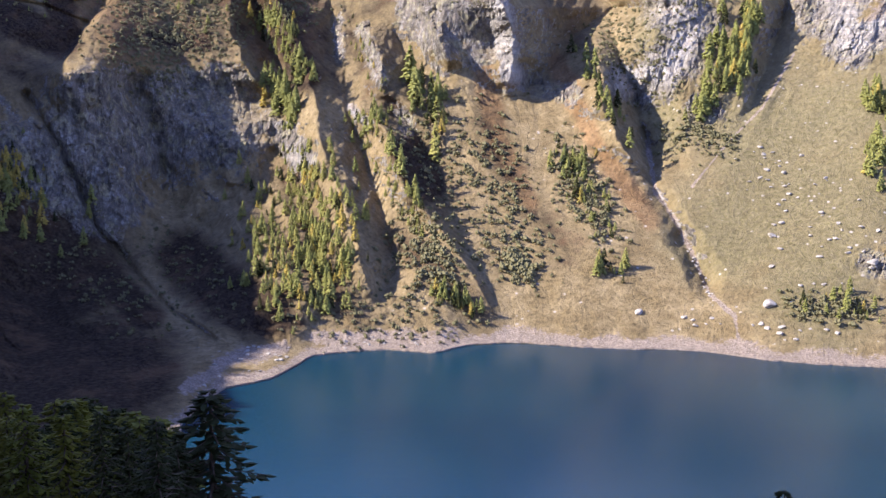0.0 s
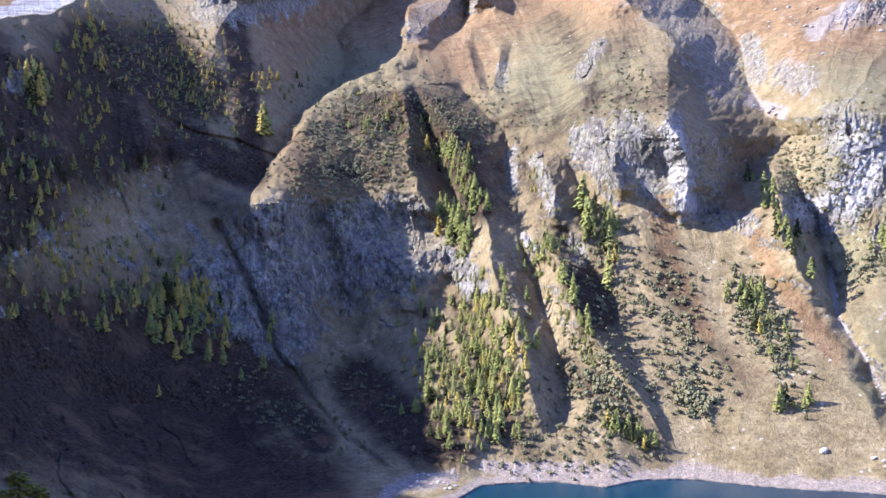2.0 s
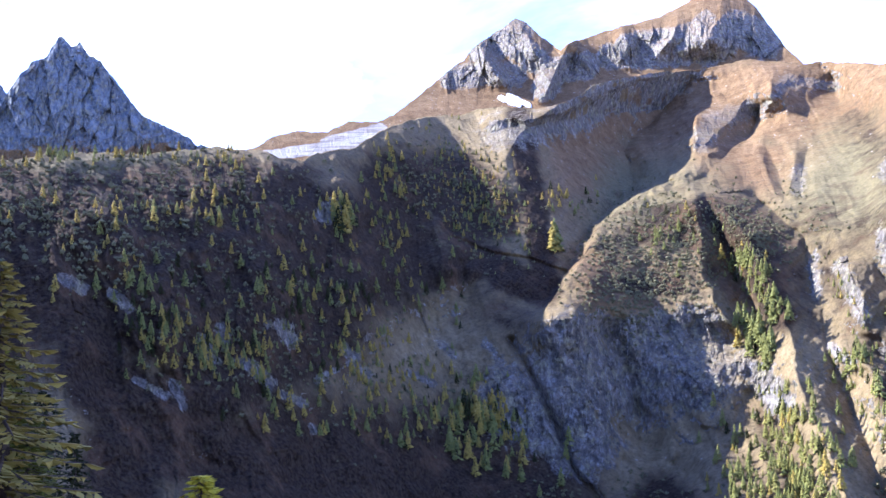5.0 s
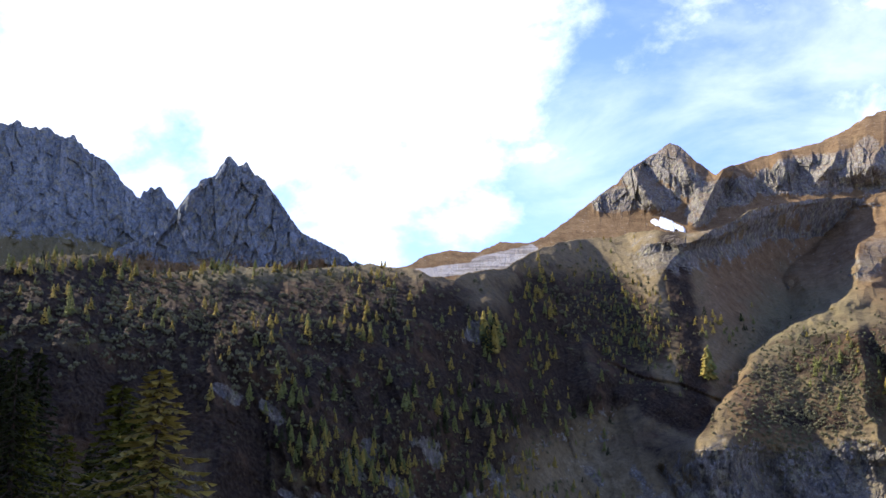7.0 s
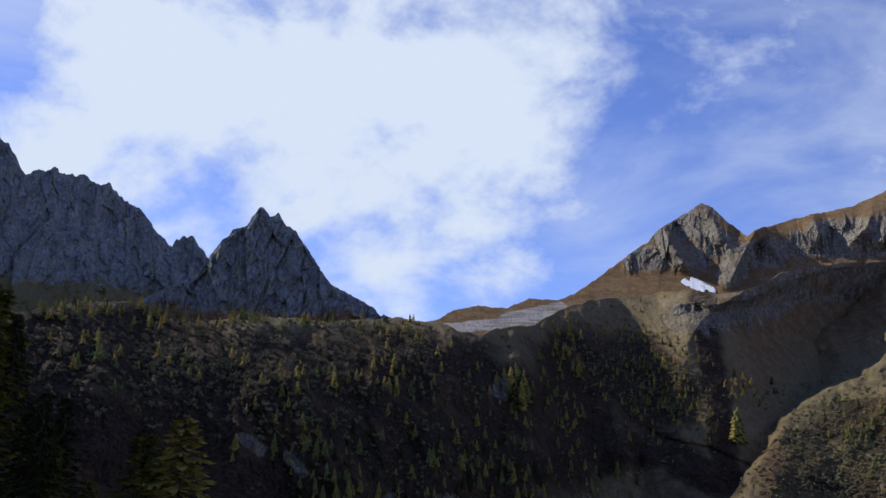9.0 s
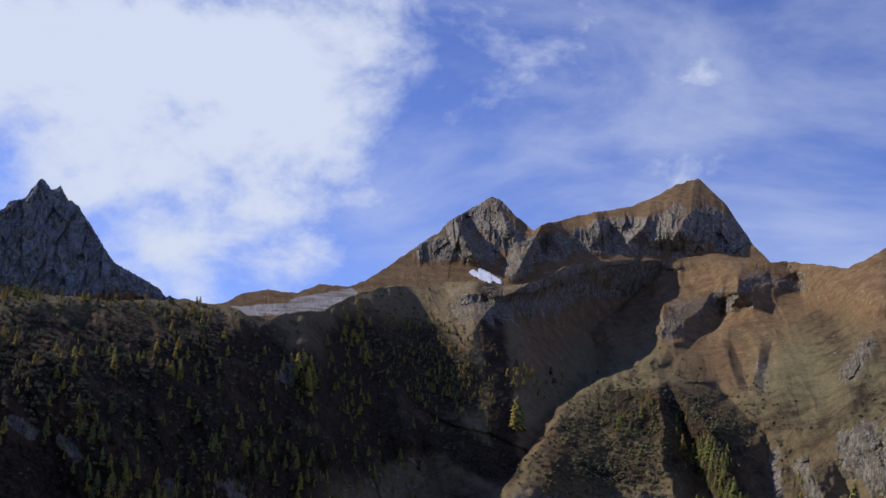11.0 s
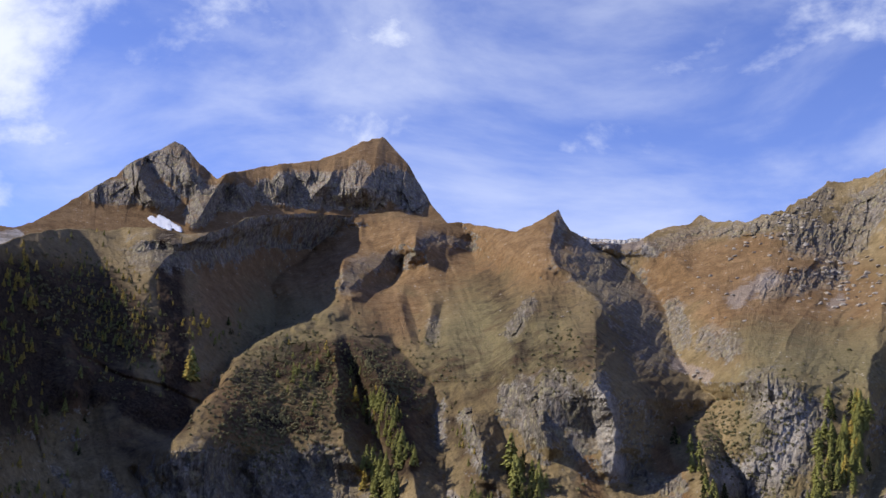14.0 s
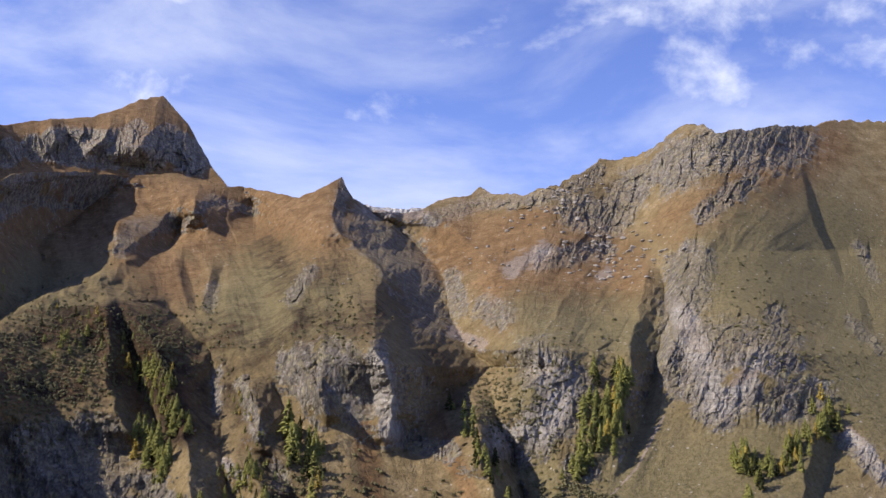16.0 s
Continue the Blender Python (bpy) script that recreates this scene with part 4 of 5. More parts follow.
    pale = np.maximum(pale, np.where(shore, np.clip(1.25 - rise / (0.75 + 0.5 * value_noise(across / 30, up * 0)), 0, 1), 0))
    calm = np.clip(rise / 1.8, 0, 1) * np.clip((high[None] - e) / 0.4, 0.25, 1)
    ground = ground - relief(b, e, ground) * np.clip((rise - 0.8) / 2.5, 0, 1)
    # the fall line leans: eastwards down the middle, westwards on the open grass
    lean = np.interp(b, [-25, -9, -2, 15, 40], [-0.8, -0.3, 0.45, 0.4, 0.1])
    slant = across - lean * up
    upright = across - 0.35 * lean * up
    warp = 26 * (fractal(across / 70, up / 70, 3, 0.5, 11) - 0.5)
    ribs = fractal((slant + 2 * warp) / 85, up / 150, 3, 0.5, 61, ridged=True)
    crag = fractal((upright + warp) / 20, up / 34, 6, 0.68, 21, ridged=True)
    rill = fractal((slant + warp) / 32, up / 150, 4, 0.55, 31, ridged=True)
    creases = fractal((slant + 1.5 * warp) / 14, up / 34, 4, 0.6, 51, ridged=True)
    lumps = fractal(across / 20, up / 13, 5, 0.6, 41)
    pitch = np.gradient(ground, axis=0) / (np.gradient(np.radians(e), axis=0) * ground)
    coarse = np.clip(0.6 * np.sqrt(1 + pitch**2), 1, 2.6)
    smooth = np.clip((-b - 14) / 4, 0, 1) * np.clip((9 - e) / 3, 0, 1)
    smooth = np.maximum(smooth, np.clip((1.5 - b) / 3, 0, 1) * np.clip((-2 - e) / 2, 0, 1))
    blocky = 1 + 1.1 * np.clip((-8 - b) / 3, 0, 1) * np.clip((e - 7) / 2, 0, 1)
    smooth = np.maximum(smooth, np.clip((-b - 21.5) / 3, 0, 1))
    wild = 1 - 0.8 * smooth + 0.6 * np.clip((b - 20) / 5, 0, 1)
    calm = calm * (1 - 0.6 * inside_sides(b, e, SIDES))
    ground = ground - calm * (wild * np.interp(b, [-10, -5], [10, 24]) * np.clip(rise / 5, 0.2, 1) * (ribs - 0.6) + rock * (9 * (crag - 0.6) + 0.7 * blocky * coarse * broken_rock(upright + 0.5 * warp, up, 17, 3)) + (1 - rock) * wild * (11 * np.clip(rise / 7 - 0.3, 0, 1) * (rill - 0.6) + 6 * np.clip((e - 1) / 3, 0, 1) * (creases - 0.6) + coarse * (5.0 * (lumps - 0.5) + 0.2 * broken_rock(slant + warp, up, 20, 9))))
    # bare rock shows where the ground has come out too steep for turf
    p = world_points(b, ground, ground * np.tan(np.radians(e)))
    nrm = np.cross(np.gradient(p, axis=1), np.gradient(p, axis=0))
    tilt = np.abs(nrm[..., 2]) / (np.linalg.norm(nrm, axis=-1) + 1e-9)
    bare = np.clip((0.30 - tilt) / 0.2, 0, 1) * np.clip(rise / 2.5 - 0.4, 0, 1)
    dark = np.maximum(painted(b, e, HEATH_SHADE, 0.6), 0.55 * painted(b, e, BRACKEN, 0.9))
    rock = np.clip(np.maximum(rock, 0.85 * bare * (1 - 0.8 * dark)), 0, 1)
    # nothing but the foot of the shore lies below the lake
    ground = np.where((e < -8) & (rise > 0.02), np.minimum(ground, (WATER + 0.5 + 2.5 * np.clip(rise, 0, 2)) / np.tan(np.radians(np.minimum(e, -8)))), ground)
    z = ground * np.tan(np.radians(e))
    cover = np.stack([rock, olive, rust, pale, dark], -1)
    FLANK.update(b=bearings, low=low, high=high, ground=ground, e=e)
    # the bed of the lake
    g0 = np.vstack([ground[:1] - 60, ground[:1] - 12])
    z0 = np.vstack([z[:1] - 30, z[:1] - 3])
    b = np.vstack([b[:2] * 0 + bearings[None], b])
    ground, z = np.vstack([g0, ground]), np.vstack([z0, z])
    cover = np.vstack([np.broadcast_to(cover[:1], (2,) + cover.shape[1:]), cover])
    b, ground, z, cover = with_back(b, ground, z, cover, 8, 25, 0.8)
    ob = sheet_mesh("mountainside", world_points(b, ground, z), cover, MOUNTAIN)
    return tagged(ob, "steep alpine mountainside with tan grass, grey cliffs and gullies above the lake", "mountainside", kind="structure")


FLANK, PEAK_GROUND = {}, {}


def spot(b, e):
    """The place on the flank at a bearing and rise."""
    col = (FLANK["b"][0] - b) / (FLANK["b"][0] - FLANK["b"][-1]) * (len(FLANK["b"]) - 1)
    i = int(np.clip(col, 0, len(FLANK["b"]) - 2))
    low, high = FLANK["low"][i], FLANK["high"][i]
    k = (e - low) / (high - low) * (FLANK["ground"].shape[0] - 1)
    if k < 2 or k > FLANK["ground"].shape[0] - 1:
        return None
    j = int(k)
    g = FLANK["ground"][j, i]
    ee = FLANK["e"][j, i]
    rb = radians(FLANK["b"][i])
    return Vector((-math.sin(rb) * g, math.cos(rb) * g, g * math.tan(radians(ee))))


def build_peak(name, label, crest, low_drop, distance, fall, material, cols, rows, seed, crag_size, rock_share, rust_share, pale_spots=(), rock_spots=(), ribs=(), turf_top=0.0, jag=0.2, rough=0.9, turf_below=-90.0, olive_share=0.0, sides=()):
    b0, b1 = max(p[0] for p in crest), min(p[0] for p in crest)
    bearings = np.linspace(b0, b1, cols)
    high = line_at(crest, bearings)
    teeth = jag * (fractal(bearings * 3.5, bearings * 0 + seed, 5, 0.65) - 0.5)
    low = np.full(cols, low_drop) + 0 * bearings
    high = np.maximum(high, low + 0.2)
    start = np.interp(bearings, [b1, b0], distance[::-1])

    def steepness(b, e):
        rock = painted(b, e, rock_spots, 0.6) if rock_spots else np.full(b.shape, rock_share)
        return fall + 0.9 * rock

    b, e, ground = slope_sheet(bearings, low, high, start, steepness, rows, teeth, 0.2, cols // 12)
    rock = np.maximum(painted(b, e, rock_spots, 0.4), rock_share)
    pale = painted(b, e, pale_spots, 0.3) if pale_spots else np.zeros(b.shape)
    out = np.zeros(b.shape)
    for reach, west, east, line in ribs:
        d, s = from_line(b, e, line)
        out += reach * np.clip(1 - d / ((west + east) / 2 + (west - east) / 2 * np.clip(1.3 * s, -1, 1)), 0, 1)
    across, up = np.radians(b) * start.mean(), np.radians(e) * start.mean()
    warp = 30 * (fractal(across / 120, up / 120, 3, 0.5, seed) - 0.5)
    crag = fractal((across + warp) / crag_size, up / (2.2 * crag_size), 6, 0.55, seed + 3, ridged=True)
    calm = np.clip((high[None] - e) / 0.3, 0.3, 1)
    chips = broken_rock(across + 0.5 * warp, up, 1.6 * crag_size, seed)
    out = out + turned_sides(b, e, ground, sides)
    ground = ground - out - calm * ((0.2 + rock) * 0.7 * rough * crag_size * (crag - 0.6) + (0.12 + rock) * rough * chips)
    z = ground * np.tan(np.radians(e))
    top = np.clip(1 - (high[None] - e) / 0.7, 0, 1) * turf_top
    rock = rock * np.clip((e - turf_below) / 1.2 + 1.2 * (fractal(b * 0.8, e * 0.8, 4, 0.6, seed + 9) - 0.5), 0, 1)
    rock = np.maximum(rock, 0.95 * pale)
    cover = np.stack([np.clip(rock - top, 0, 1), np.full(b.shape, olive_share), np.full(b.shape, rust_share), pale], -1)
    PEAK_GROUND[name] = (bearings, e, ground, pale)
    b, ground, z, cover = with_back(b, ground, z, cover, 8, 60, 0.9)
    ob = sheet_mesh(name, world_points(b, ground, z), cover, material)
    return tagged(ob, label, "mountain", kind="structure")


build_flank()
PEAK_ROCK, PEAK_PALE, PEAK_RIBS = [], [], []
PEAK_ROCK.append((0.7, ((21.15, 12.68), (19.51, 13.09), (18.32, 12.06))))
PEAK_ROCK.append((0.62, ((22.69, 11.43), (21.07, 11.57), (19.4, 11.42))))
PEAK_ROCK.append((0.7, ((17.95, 10.68), (17.16, 11.58), (15.74, 11.67))))
PEAK_ROCK.append((0.62, ((14.61, 12.03), (11.99, 11.88), (10.83, 11.94))))
PEAK_ROCK.append((0.86, ((9.66, 11.99), (8.22, 12.91), (7.01, 12.09))))
PEAK_ROCK.append((0.47, ((9.71, 13.42), (10.57, 12.81), (13.78, 12.65))))
PEAK_ROCK.append((0.39, ((19.96, 13.48), (19.24, 14.01), (18.7, 13.58))))
PEAK_PALE.append((0.3, ((32.4, 7.75), (29.2, 8.15))))
PEAK_PALE.append((0.45, ((29.2, 8.2), (26.5, 8.85))))
PEAK_RIBS.append((40, 0.6, 0.6, ((21.17, 12.95), (20.81, 11.87), (20.22, 11.22))))
PEAK_RIBS.append((50, 0.8, 0.5, ((16.66, 12.75), (17.18, 11.86), (17.93, 10.4))))

PEAK_SIDES = []
PEAK_SIDES.append((3, 2, 0.95, [(9.94, 12.08), (9.46, 12.95), (8.94, 13.45), (8.96, 14.46), (8.7, 15.09)], [(6.26, 12.05), (6.8, 12.91), (7.11, 13.48), (8.01, 14.47), (8.5, 15.1)], 0.75))
PEAK_SIDES.append((1.6, 1, 1.7, [(18.27, 12.26), (18.41, 12.83), (18.85, 13.52), (19.21, 14.18)], [(17.16, 12.32), (17.42, 12.88), (18.16, 13.55), (19.04, 14.19)], 0.75))
PEAK_SIDES.append((0.8, 0.8, 1.53, [(20.24, 11.38), (20.62, 11.93), (21.18, 12.66)], [(19.44, 11.43), (19.7, 11.98), (20.32, 12.72)], 0.75))
PEAK_SIDES.append((0.8, 0.6, 1.53, [(15.6, 11.38), (15.92, 11.94), (16.21, 12.73)], [(15.07, 11.4), (15.1, 11.98), (15.66, 12.76)], 0.75))
PEAK_SIDES.append((0.8, 0.6, 1.53, [(13.62, 11.89), (13.71, 12.61), (13.91, 13.32)], [(13.15, 11.9), (13, 12.63), (13.32, 13.34)], 0.75))
PEAK_SIDES.append((0.6, 0.5, 1.53, [(17.52, 10.72), (18, 11.56)], [(17.03, 10.74), (17.42, 11.59)], 0.75))
PEAK_SIDES.append((0.6, 0.5, 1.53, [(12.15, 11.94), (11.44, 12.68), (11.16, 13.41)], [(11.56, 11.95), (10.7, 12.7), (10.42, 13.42)], 0.75))

build_peak("summit_ridge", "far grey rock summits with rust-brown grass flanks and a limestone band", PEAKS, 6.5, (1750, 1750), 0.62, FAR_ROCK, 800, 200, 61, 38, 0.0, 0.8, PEAK_PALE, PEAK_ROCK, PEAK_RIBS, jag=0.16, rough=0.75, sides=PEAK_SIDES)
build_peak("rock_spire", "jagged rock spire above the wooded hill, tinted blue-grey for haze", SPIRE, 5.5, (1500, 1500), 1.3, HAZY_ROCK, 420, 200, 71, 34, 1.0, 0.6, jag=0.35, turf_below=7.6)
build_peak("sawtooth_ridge", "dark jagged rock ridge with a toothed skyline", SAWTOOTH, 5.0, (1500, 1900), 0.75, HAZY_ROCK, 560, 220, 81, 40, 0.9, 0.1, jag=0.6, turf_below=8.4, olive_share=0.9)
build_peak("pale_saddle", "pale stony saddle on the far skyline", SADDLE, 7.5, (1500, 1500), 0.6, FAR_ROCK, 140, 60, 91, 25, 0.6, 0.4, [(6, ((-2, 9.5), (-8, 9.5)))])


def snow_patch(line, width):
    """Old snow lying in a hollow of the far ridge, draped over the ground."""
    bearings, e, ground, _ = PEAK_GROUND["summit_ridge"]
    b = np.broadcast_to(bearings[None], e.shape)
    d, _ = from_line(b, e, line)
    edge = d + 0.35 * width * (fractal(b * 6, e * 6, 4, 0.6, 77) - 0.5) * 2
    rows, cols = np.where(edge < width)
    keep = {}
    verts, faces = [], []

    def corner(j, i):
        if (j, i) not in keep:
            keep[j, i] = len(verts)
            lift = 0.5 if edge[j, i] > width else 3.0
            g = ground[j, i] - lift
            rb = radians(bearings[i])
            verts.append((-math.sin(rb) * g, math.cos(rb) * g, g * math.tan(radians(e[j, i])) + lift * 0.3))
        return keep[j, i]

    for j, i in zip(rows, cols):
        if j + 1 < e.shape[0] and i + 1 < e.shape[1]:
            faces.append((corner(j, i), corner(j, i + 1), corner(j + 1, i + 1), corner(j + 1, i)))
    mesh = bpy.data.meshes.new("snow_patch")
    mesh.from_pydata(verts, [], faces)
    mesh.materials.append(SNOW)
    mesh.polygons.foreach_set("use_smooth", [True] * len(faces))
    return tagged(new("snow_patch", mesh), "white remnant of old snow on the brown ridge", "snow patch", "snow on the ridge")


snow_patch(((20.21, 10.29), (19.72, 10.05), (19.3, 9.91)), 0.16)
snow_patch(((19.83, 10.38), (19.31, 10.13), (18.79, 9.83)), 0.13)


def build_hillside():
    """The slope that the lookout stands on; it climbs to the west and drops to the lake ahead."""
    bearings = np.linspace(180, -180, 420)
    rise = np.interp(bearings, [-180, -120, -60, -30, 0, 10, 22, 35, 45, 54, 57, 60, 64, 70, 85, 100, 125, 150, 180], [12, -8, -22, -30, -32, -30, -25, -18, -10, -3, 4, 24, 33, 38, 41, 40, 34, 22, 12])
    far = np.interp(bearings, [-180, -120, -60, -20, 0, 13, 22, 30, 40, 52, 58, 70, 85, 110, 140, 180], [300, 330, 330, 275, 265, 300, 300, 280, 240, 220, 260, 260, 200, 170, 180, 260])
    k = np.linspace(0, 1, 150)[:, None] ** 1.7
    ground = k * (far[None] + 0.3) - 0.3
    b = np.broadcast_to(bearings[None], ground.shape)
    x, y = -np.sin(np.radians(b)) * ground, np.cos(np.radians(b)) * ground
    z = -1.7 + np.tan(np.radians(rise))[None] * ground
    rough = np.clip(ground / 30, 0, 1)
    z = z + rough * (5 * (fractal(x / 45, y / 45, 4, 0.5, 51) - 0.62) + 0.8 * (fractal(x / 5, y / 5, 3, 0.5, 52) - 0.5))
    z = np.maximum(z, WATER - 20)
    drop = np.array([25.0, 80.0, 200.0])[:, None]
    b = np.vstack([b, np.broadcast_to(bearings[None], (3, len(bearings)))])
    ground = np.vstack([ground, ground[-1][None] + drop * 0.5])
    z = np.vstack([z, np.maximum(z[-1][None] - drop, WATER - 25)])
    HILL.update(bearings=bearings, rise=rise, far=far)
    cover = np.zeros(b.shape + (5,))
    # olive grass, almost all of it under the dark heath colour
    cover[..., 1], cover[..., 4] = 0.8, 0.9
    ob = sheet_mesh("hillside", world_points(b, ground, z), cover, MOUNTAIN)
    return tagged(ob, "shaded grassy hillside under the lookout", "hillside", kind="structure")


HILL = {}
build_hillside()


def hill_spot(b, ground):
    rise = np.interp(-b, -HILL["bearings"], HILL["rise"])
    x, y = -math.sin(radians(b)) * ground, math.cos(radians(b)) * ground
    rough = min(ground / 30, 1)
    f = lambda s, o, n: float(fractal(np.array([x / s]), np.array([y / s]), o, 0.5, n)[0])
    z = -1.7 + math.tan(radians(rise)) * ground + rough * (5 * (f(45, 4, 51) - 0.62) + 0.8 * (f(5, 3, 52) - 0.5))
    return Vector((x, y, z))


def flat_ring(name, inner, outer, z, material, label, category):
    b = np.broadcast_to(np.linspace(180, -180, 181)[None], (12, 181))
    ground = np.broadcast_to(np.linspace(inner, outer, 12)[:, None], b.shape)
    cover = np.zeros(b.shape + (4,))
    cover[..., 1] = 0.6
    ob = sheet_mesh(name, world_points(b, ground, np.full(b.shape, z)), cover, material)
    return tagged(ob, label, category, kind="structure")


flat_ring("ground", 1.0, 4800, WATER - 28, MOUNTAIN, "valley floor under the lake and out to the horizon", "ground")


def build_lake():
    b = np.broadcast_to(np.linspace(40, -75, 100)[None], (30, 100))
    ground = np.broadcast_to(np.linspace(150, 760, 30)[:, None], b.shape)
    ob = sheet_mesh("water", world_points(b, ground, np.full(b.shape, WATER)), None, WATER_MAT)
    return tagged(ob, "deep blue-green mountain lake with a calm surface", "lake", kind="structure")


build_lake()


# ---- trees, scrub and boulders ----
def mesh_object(name, verts, faces, material, parent=None, label=""):
    mesh = bpy.data.meshes.new(name)
    mesh.from_pydata(verts, [], faces)
    mesh.materials.append(material)
    mesh.update()
    ob = new(name, mesh)
    if parent is not None:
        ob.parent = parent
    return tagged(ob, label)


def crown_shape(rng, height, radius, clumps, leaf, base=0.12):
    """Many small drooping sprays set round a tapering axis."""
    verts, faces = [], []
    for k in range(clumps):
        f = (k + rng.random()) / clumps
        f = f**0.85
        z = height * (base + (1 - base) * f)
        r = radius * (1 - f) ** 0.8 * rng.uniform(0.45, 1.12) + 0.02 * radius
        a = rng.uniform(0, 2 * math.pi)
        c, s = math.cos(a), math.sin(a)
        size = leaf * rng.uniform(0.7, 1.4) * (1 - 0.55 * f)
        tip = Vector((c * (r + size * 0.45), s * (r + size * 0.45), z - size * rng.uniform(0.1, 0.5)))
        root = Vector((c * r * 0.35, s * r * 0.35, z + size * 0.25))
        side = Vector((-s, c, 0)) * size * rng.uniform(0.35, 0.6)
        lift = Vector((0, 0, size * rng.uniform(0.25, 0.5)))
        mid = (root + tip) / 2
        n = len(verts)
        verts += [tuple(root), tuple(mid + side), tuple(tip), tuple(mid - side), tuple(mid + lift), tuple(mid - lift * 0.8)]
        faces += [(n, n + 1, n + 4), (n + 1, n + 2, n + 4), (n + 2, n + 3, n + 4), (n + 3, n, n + 4), (n, n + 5, n + 1), (n + 1, n + 5, n + 2)]
    return verts, faces


def trunk_shape(height, radius, sides=6, bend=0.0):
    verts, faces = [], []
    for k in range(5):
        f = k / 4
        r = radius * (1 - 0.92 * f) * (1.35 if k == 0 else 1)
        for j in range(sides):
            a = 2 * math.pi * j / sides
            verts.append((math.cos(a) * r + bend * f * f, math.sin(a) * r, f * height * 0.97 - (0.8 if k == 0 else 0)))
    for k in range(4):
        for j in range(sides):
            faces.append((k * sides + j, k * sides + (j + 1) % sides, (k + 1) * sides + (j + 1) % sides, (k + 1) * sides + j))
    return verts, faces


def branchy_tree(rng, height, radius, branches=115, sprays=20):
    """An open crown seen from close by: drooping branches with sprays along them. Returns crown and wood."""
    crown, leaves, wood, sides = [], [], *trunk_shape(height, height * 0.014 + 0.05, 7)
    for k in range(branches):
        f = (k + rng.random()) / branches
        z = height * (0.10 + 0.88 * f)
        a = 2.4 * k + rng.uniform(-0.5, 0.5)
        reach = radius * (1 - f) ** 0.72 * rng.uniform(0.6, 1.15) + 0.03 * radius
        way, across = Vector((math.cos(a), math.sin(a), 0)), Vector((-math.sin(a), math.cos(a), 0))

        def at(t):
            return way * reach * t + Vector((0, 0, z - reach * (0.42 * t**1.4 - 0.16 * t**3)))

        n, thick = len(wood), 0.02 + 0.045 * (1 - f)
        for t, w in ((0, thick), (0.5, thick * 0.7), (1, thick * 0.2)):
            c = at(t)
            wood += [tuple(c + across * w), tuple(c - across * w), tuple(c + Vector((0, 0, w)))]
        for r in (0, 3):
            sides += [(n + r, n + r + 1, n + r + 4, n + r + 3), (n + r + 1, n + r + 2, n + r + 5, n + r + 4), (n + r + 2, n + r, n + r + 3, n + r + 5)]
        for j in range(sprays):
            t = (j + rng.random()) / sprays
            c = at(t)
            size = height * 0.024 * rng.uniform(0.6, 1.3) * (1 - 0.35 * f)
            turn = across * rng.choice((-1, 1)) * rng.uniform(0.3, 1.0) + way * rng.uniform(0.2, 0.9) + Vector((0, 0, rng.uniform(-0.7, 0.05)))
            tip = c + turn.normalized() * size * 1.5
            wide = turn.cross(Vector((0, 0, 1))).normalized() * size * 0.26
            drop = Vector((0, 0, -size * rng.uniform(0.25, 0.7)))
            mid = (c + tip) / 2
            n = len(crown)
            crown += [tuple(c), tuple(mid + wide), tuple(tip), tuple(mid - wide), tuple(mid + drop)]
            leaves += [(n, n + 1, n + 2), (n, n + 2, n + 3), (n, n + 4, n + 2)]
    return crown, leaves, wood, sides


def near_prototype(name, mat, label):
    """One close tree, 10 m high, with trunk and crown."""
    crown, leaves, wood, sides = branchy_tree(rng, 10.0, 2.0 * rng.uniform(0.85, 1.2))
    root = tagged(new(name), label, "tree", "trees on the near hillside")
    mesh_object("trunk", wood, sides, BARK, root)
    mesh_object("crown", crown, leaves, mat, root)
    return root


def along(line, f):
    lengths = [math.dist(p, q) for p, q in zip(line[:-1], line[1:])]
    d = f * sum(lengths)
    for (p, q), n in zip(zip(line[:-1], line[1:]), lengths):
        if d <= n:
            return p[0] + (q[0] - p[0]) * d / n, p[1] + (q[1] - p[1]) * d / n
        d -= n
    return line[-1]


def scattered(rng, count, width, line):
    for _ in range(count):
        b, e = along(line, rng.random())
        yield b + rng.gauss(0, 0.5) * width, e + rng.gauss(0, 0.5) * width


rng = random.Random(11)
KINDS = []
for mat, label in ((LARCH_CROWN, "olive-green larch turning yellow on the mountainside"), (LARCH_CROWN, "yellow-green larch among others on the slope"), (GOLD_CROWN, "golden autumn larch on the slope"), (DARK_CROWN, "dark green conifer on the slope")):
    for _ in range(2):
        KINDS.append((mat, label, *crown_shape(rng, 1.0, 0.235, 110, 0.13, 0.05)))

picked, rest = [], []
for count, height, width, line in STANDS:
    for b, e in scattered(rng, count, width, line):
        p = spot(b, e)
        if p is None:
            continue
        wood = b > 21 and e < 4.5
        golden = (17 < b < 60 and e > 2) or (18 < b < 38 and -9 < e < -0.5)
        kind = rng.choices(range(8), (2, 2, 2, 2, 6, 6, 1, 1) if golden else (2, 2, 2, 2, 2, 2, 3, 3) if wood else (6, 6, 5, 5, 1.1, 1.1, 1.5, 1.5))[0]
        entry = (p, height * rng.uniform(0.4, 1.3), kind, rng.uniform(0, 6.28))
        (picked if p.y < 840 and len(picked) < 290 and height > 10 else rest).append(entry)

protos = {}
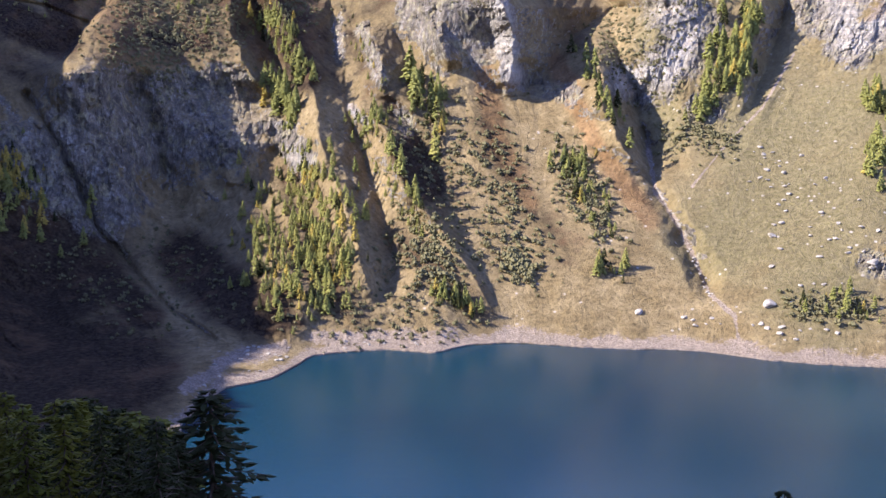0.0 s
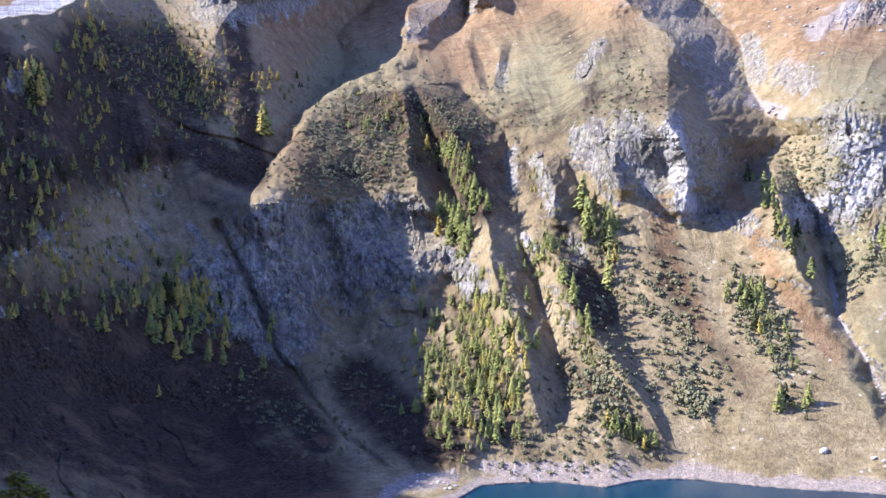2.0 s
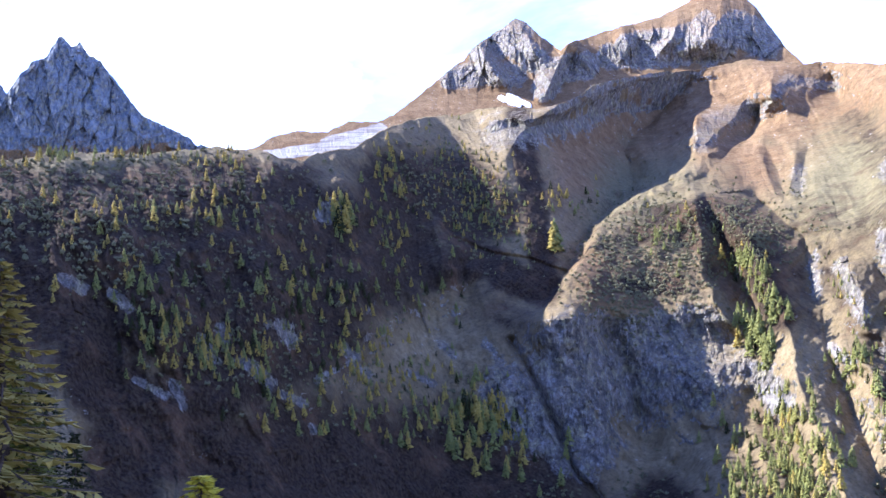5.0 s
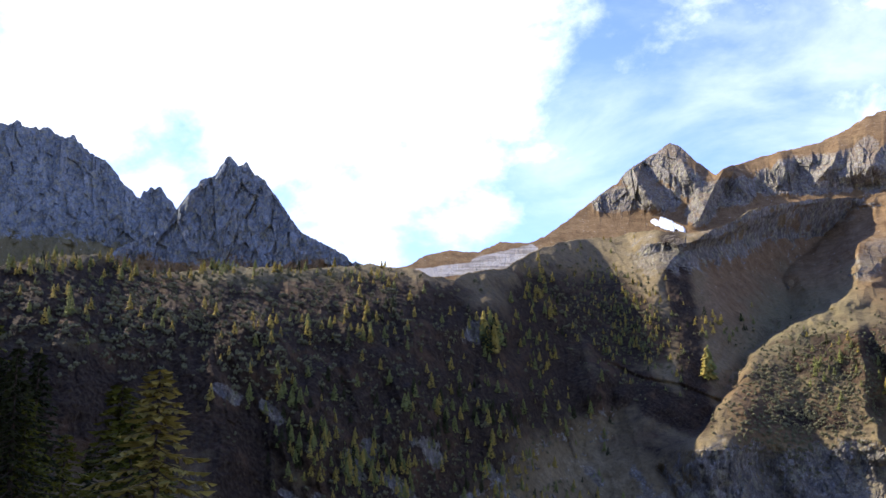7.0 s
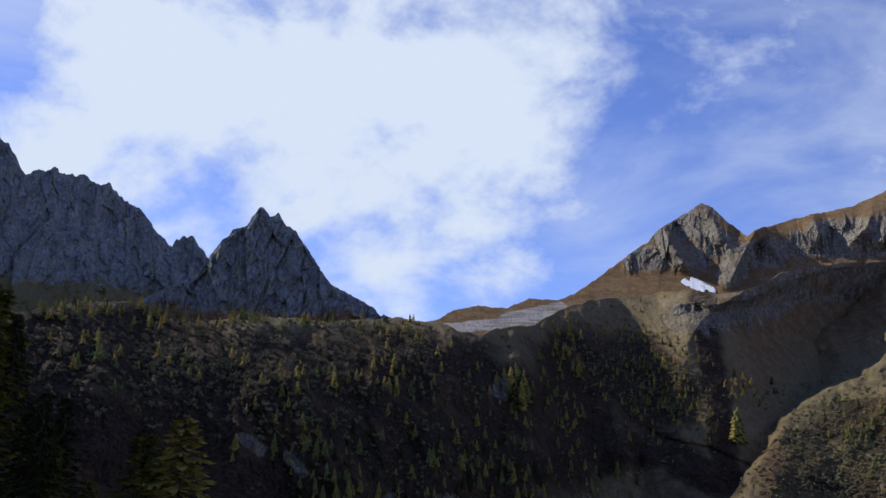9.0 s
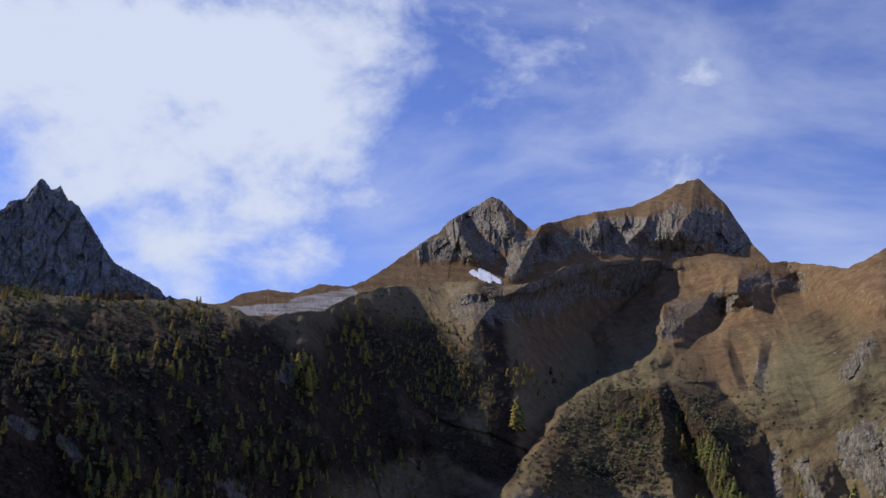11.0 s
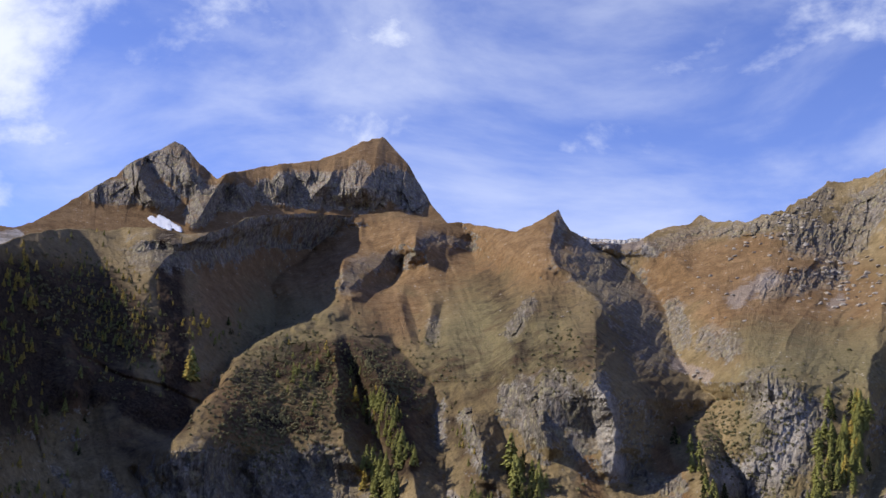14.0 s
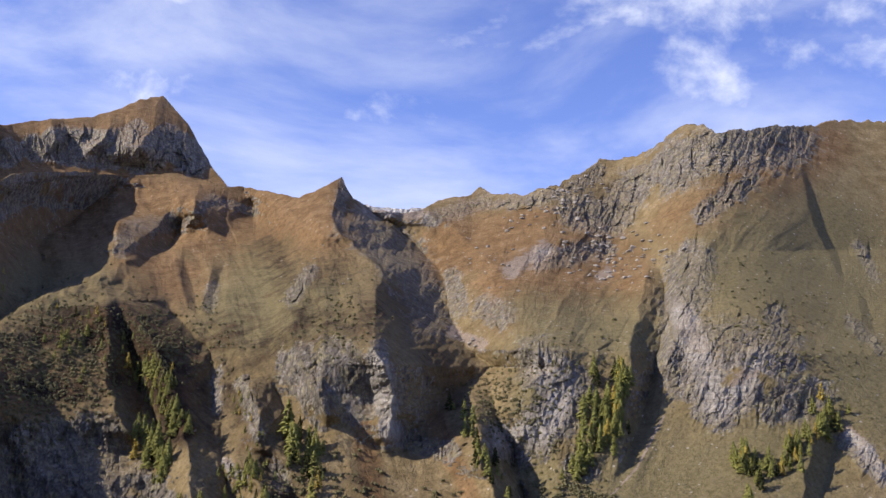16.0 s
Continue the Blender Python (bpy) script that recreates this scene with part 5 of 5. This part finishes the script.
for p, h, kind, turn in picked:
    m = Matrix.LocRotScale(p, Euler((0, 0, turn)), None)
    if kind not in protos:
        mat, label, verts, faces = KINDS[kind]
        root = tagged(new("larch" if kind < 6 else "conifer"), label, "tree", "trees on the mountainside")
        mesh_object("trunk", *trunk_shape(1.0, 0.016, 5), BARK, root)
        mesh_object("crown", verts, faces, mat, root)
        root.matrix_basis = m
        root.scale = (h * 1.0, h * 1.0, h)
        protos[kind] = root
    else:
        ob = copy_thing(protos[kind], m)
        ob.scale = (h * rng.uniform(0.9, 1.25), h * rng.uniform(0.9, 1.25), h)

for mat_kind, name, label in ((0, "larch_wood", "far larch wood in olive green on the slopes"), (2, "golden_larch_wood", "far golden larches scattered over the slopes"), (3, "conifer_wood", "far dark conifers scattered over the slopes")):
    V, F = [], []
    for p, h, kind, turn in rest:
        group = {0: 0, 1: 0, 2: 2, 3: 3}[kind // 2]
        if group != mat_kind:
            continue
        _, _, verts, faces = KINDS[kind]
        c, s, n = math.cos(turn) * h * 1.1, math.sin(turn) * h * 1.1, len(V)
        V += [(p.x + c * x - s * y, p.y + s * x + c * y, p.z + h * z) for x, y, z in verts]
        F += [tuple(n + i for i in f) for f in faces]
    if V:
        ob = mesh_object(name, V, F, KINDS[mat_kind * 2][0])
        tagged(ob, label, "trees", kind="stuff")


def bush_shape(rng):
    verts, faces = [], []
    for _ in range(9):
        c = Vector((rng.gauss(0, 0.34), rng.gauss(0, 0.34), rng.uniform(0.15, 0.8)))
        r = rng.uniform(0.22, 0.42)
        n = len(verts)
        for dx, dy, dz in ((1, 0, 0), (0, 1, 0), (-1, 0, 0), (0, -1, 0), (0, 0, 1.1), (0, 0, -0.9)):
            verts.append((c.x + r * dx * rng.uniform(0.6, 1.3), c.y + r * dy * rng.uniform(0.6, 1.3), c.z + r * dz * rng.uniform(0.6, 1.2)))
        faces += [(n, n + 1, n + 4), (n + 1, n + 2, n + 4), (n + 2, n + 3, n + 4), (n + 3, n, n + 4), (n + 1, n, n + 5), (n + 2, n + 1, n + 5), (n + 3, n + 2, n + 5), (n, n + 3, n + 5)]
    return verts, faces


BUSHES = [bush_shape(rng) for _ in range(5)]
V, F = [], []
for count, height, width, line in SCRUBS:
    for b, e in scattered(rng, count, width, line):
        p = spot(b, e)
        if p is None:
            continue
        verts, faces = rng.choice(BUSHES)
        h, n = height * rng.uniform(0.35, 1.15), len(V)
        w = h * rng.uniform(0.7, 1.2)
        V += [(p.x + w * x, p.y + w * y, p.z + h * z) for x, y, z in verts]
        F += [tuple(n + i for i in f) for f in faces]
tagged(mesh_object("alpine_scrub", V, F, SCRUB_LEAF), "low dark green alpine scrub in patches on the slope", "scrub", kind="stuff")


def boulder_mesh(rng):
    bm = bmesh.new()
    bmesh.ops.create_icosphere(bm, subdivisions=2, radius=1.0)
    sx, sy, sz = rng.uniform(0.8, 1.3), rng.uniform(0.7, 1.1), rng.uniform(0.5, 0.8)
    planes = [(Vector((rng.gauss(0, 1), rng.gauss(0, 1), rng.gauss(0, 1))).normalized(), rng.uniform(0.55, 0.85)) for _ in range(9)]
    for v in bm.verts:
        for n, d in planes:
            k = v.co.dot(n)
            if k > d:
                v.co -= n * (k - d)
        v.co = Vector((v.co.x * sx, v.co.y * sy, v.co.z * sz)) * (1 + 0.1 * rng.uniform(-1, 1))
    mesh = bpy.data.meshes.new("boulder")
    bm.to_mesh(mesh)
    bm.free()
    mesh.materials.append(STONE)
    return mesh


ROCKS = [boulder_mesh(rng) for _ in range(6)]
LOOSE, LOOSE_FACES = [], []
for count, size, width, line in BLOCKS:
    for b, e in scattered(rng, count, width, line):
        p = spot(b, e)
        if p is None:
            continue
        s = size * rng.uniform(0.35, 1.0)
        shape = rng.choice(ROCKS)
        m = Matrix.LocRotScale(p + Vector((0, 0, 0.1 * s)), Euler((rng.uniform(-0.3, 0.3), rng.uniform(-0.3, 0.3), rng.uniform(0, 6.28))), Vector((s, s, s * rng.uniform(0.6, 1.0))))
        if e > 2 and s < 3.1:
            n = len(LOOSE)
            LOOSE += [tuple(m @ v.co) for v in shape.vertices]
            LOOSE_FACES += [tuple(n + i for i in f.vertices) for f in shape.polygons]
            continue
        ob = new("boulder", shape)
        ob.matrix_basis = m
        tagged(ob, "pale grey boulder lying on the mountain slope", "boulder", "boulders on the slope")
tagged(mesh_object("scattered_stones", LOOSE, LOOSE_FACES, STONE), "pale stones strewn over the high rust-brown meadow", "stones", kind="stuff")


NEAR = {}


def near_tree(b, ground, height, mat, label, name, broad=1.0):
    """Place a tree on the near hillside; alike trees share their meshes."""
    key = (name, label, rng.randrange(3))
    m = Matrix.LocRotScale(hill_spot(b, ground) - Vector((0, 0, 0.3)), Euler((0, 0, rng.uniform(0, 6))), None)
    if key not in NEAR:
        ob = NEAR[key] = near_prototype(name, mat, label)
        ob.matrix_basis = m
    else:
        ob = copy_thing(NEAR[key], m)
    wide = broad * rng.uniform(0.85, 1.2)
    ob.scale = (height / 10 * wide, height / 10 * wide, height / 10)


def near_stand(count, west, east, tops, spread, distances):
    for _ in range(count):
        b = rng.uniform(west, east)
        ground = rng.uniform(*distances)
        top = float(np.interp(b, [p[0] for p in tops], [p[1] for p in tops])) - abs(rng.gauss(0, spread))
        height = ground * math.tan(radians(top)) - hill_spot(b, ground).z
        if height > 4:
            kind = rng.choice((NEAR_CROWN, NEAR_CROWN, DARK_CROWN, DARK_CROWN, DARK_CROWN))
            label = {NEAR_CROWN: "olive-green larch on the near hillside, shade put into its colour"}.get(kind, "dark conifer growing on the near hillside")
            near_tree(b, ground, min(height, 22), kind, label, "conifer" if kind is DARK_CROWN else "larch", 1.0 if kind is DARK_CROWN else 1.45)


near_tree(12.19, 52, 52 * math.tan(radians(-16.17)) - hill_spot(12.19, 52).z, DARK_CROWN, "dark conifer with thin drooping branches above the lake", "conifer", 1.6)
near_tree(-17.82, 46, 46 * math.tan(radians(-20.51)) - hill_spot(-17.82, 46).z, DARK_CROWN, "dark conifer tip rising above the lake", "conifer")
near_tree(36.0, 40, 40 * math.tan(radians(-7.2)) - hill_spot(36.0, 40).z, BRIGHT_CROWN, "golden larch in full autumn colour on the near hillside", "larch", 1.5)
near_tree(45.1, 41, 41 * math.tan(radians(3.6)) - hill_spot(45.1, 41).z, GOLD_CROWN, "yellow-green larch in shade on the near hillside", "larch", 1.4)
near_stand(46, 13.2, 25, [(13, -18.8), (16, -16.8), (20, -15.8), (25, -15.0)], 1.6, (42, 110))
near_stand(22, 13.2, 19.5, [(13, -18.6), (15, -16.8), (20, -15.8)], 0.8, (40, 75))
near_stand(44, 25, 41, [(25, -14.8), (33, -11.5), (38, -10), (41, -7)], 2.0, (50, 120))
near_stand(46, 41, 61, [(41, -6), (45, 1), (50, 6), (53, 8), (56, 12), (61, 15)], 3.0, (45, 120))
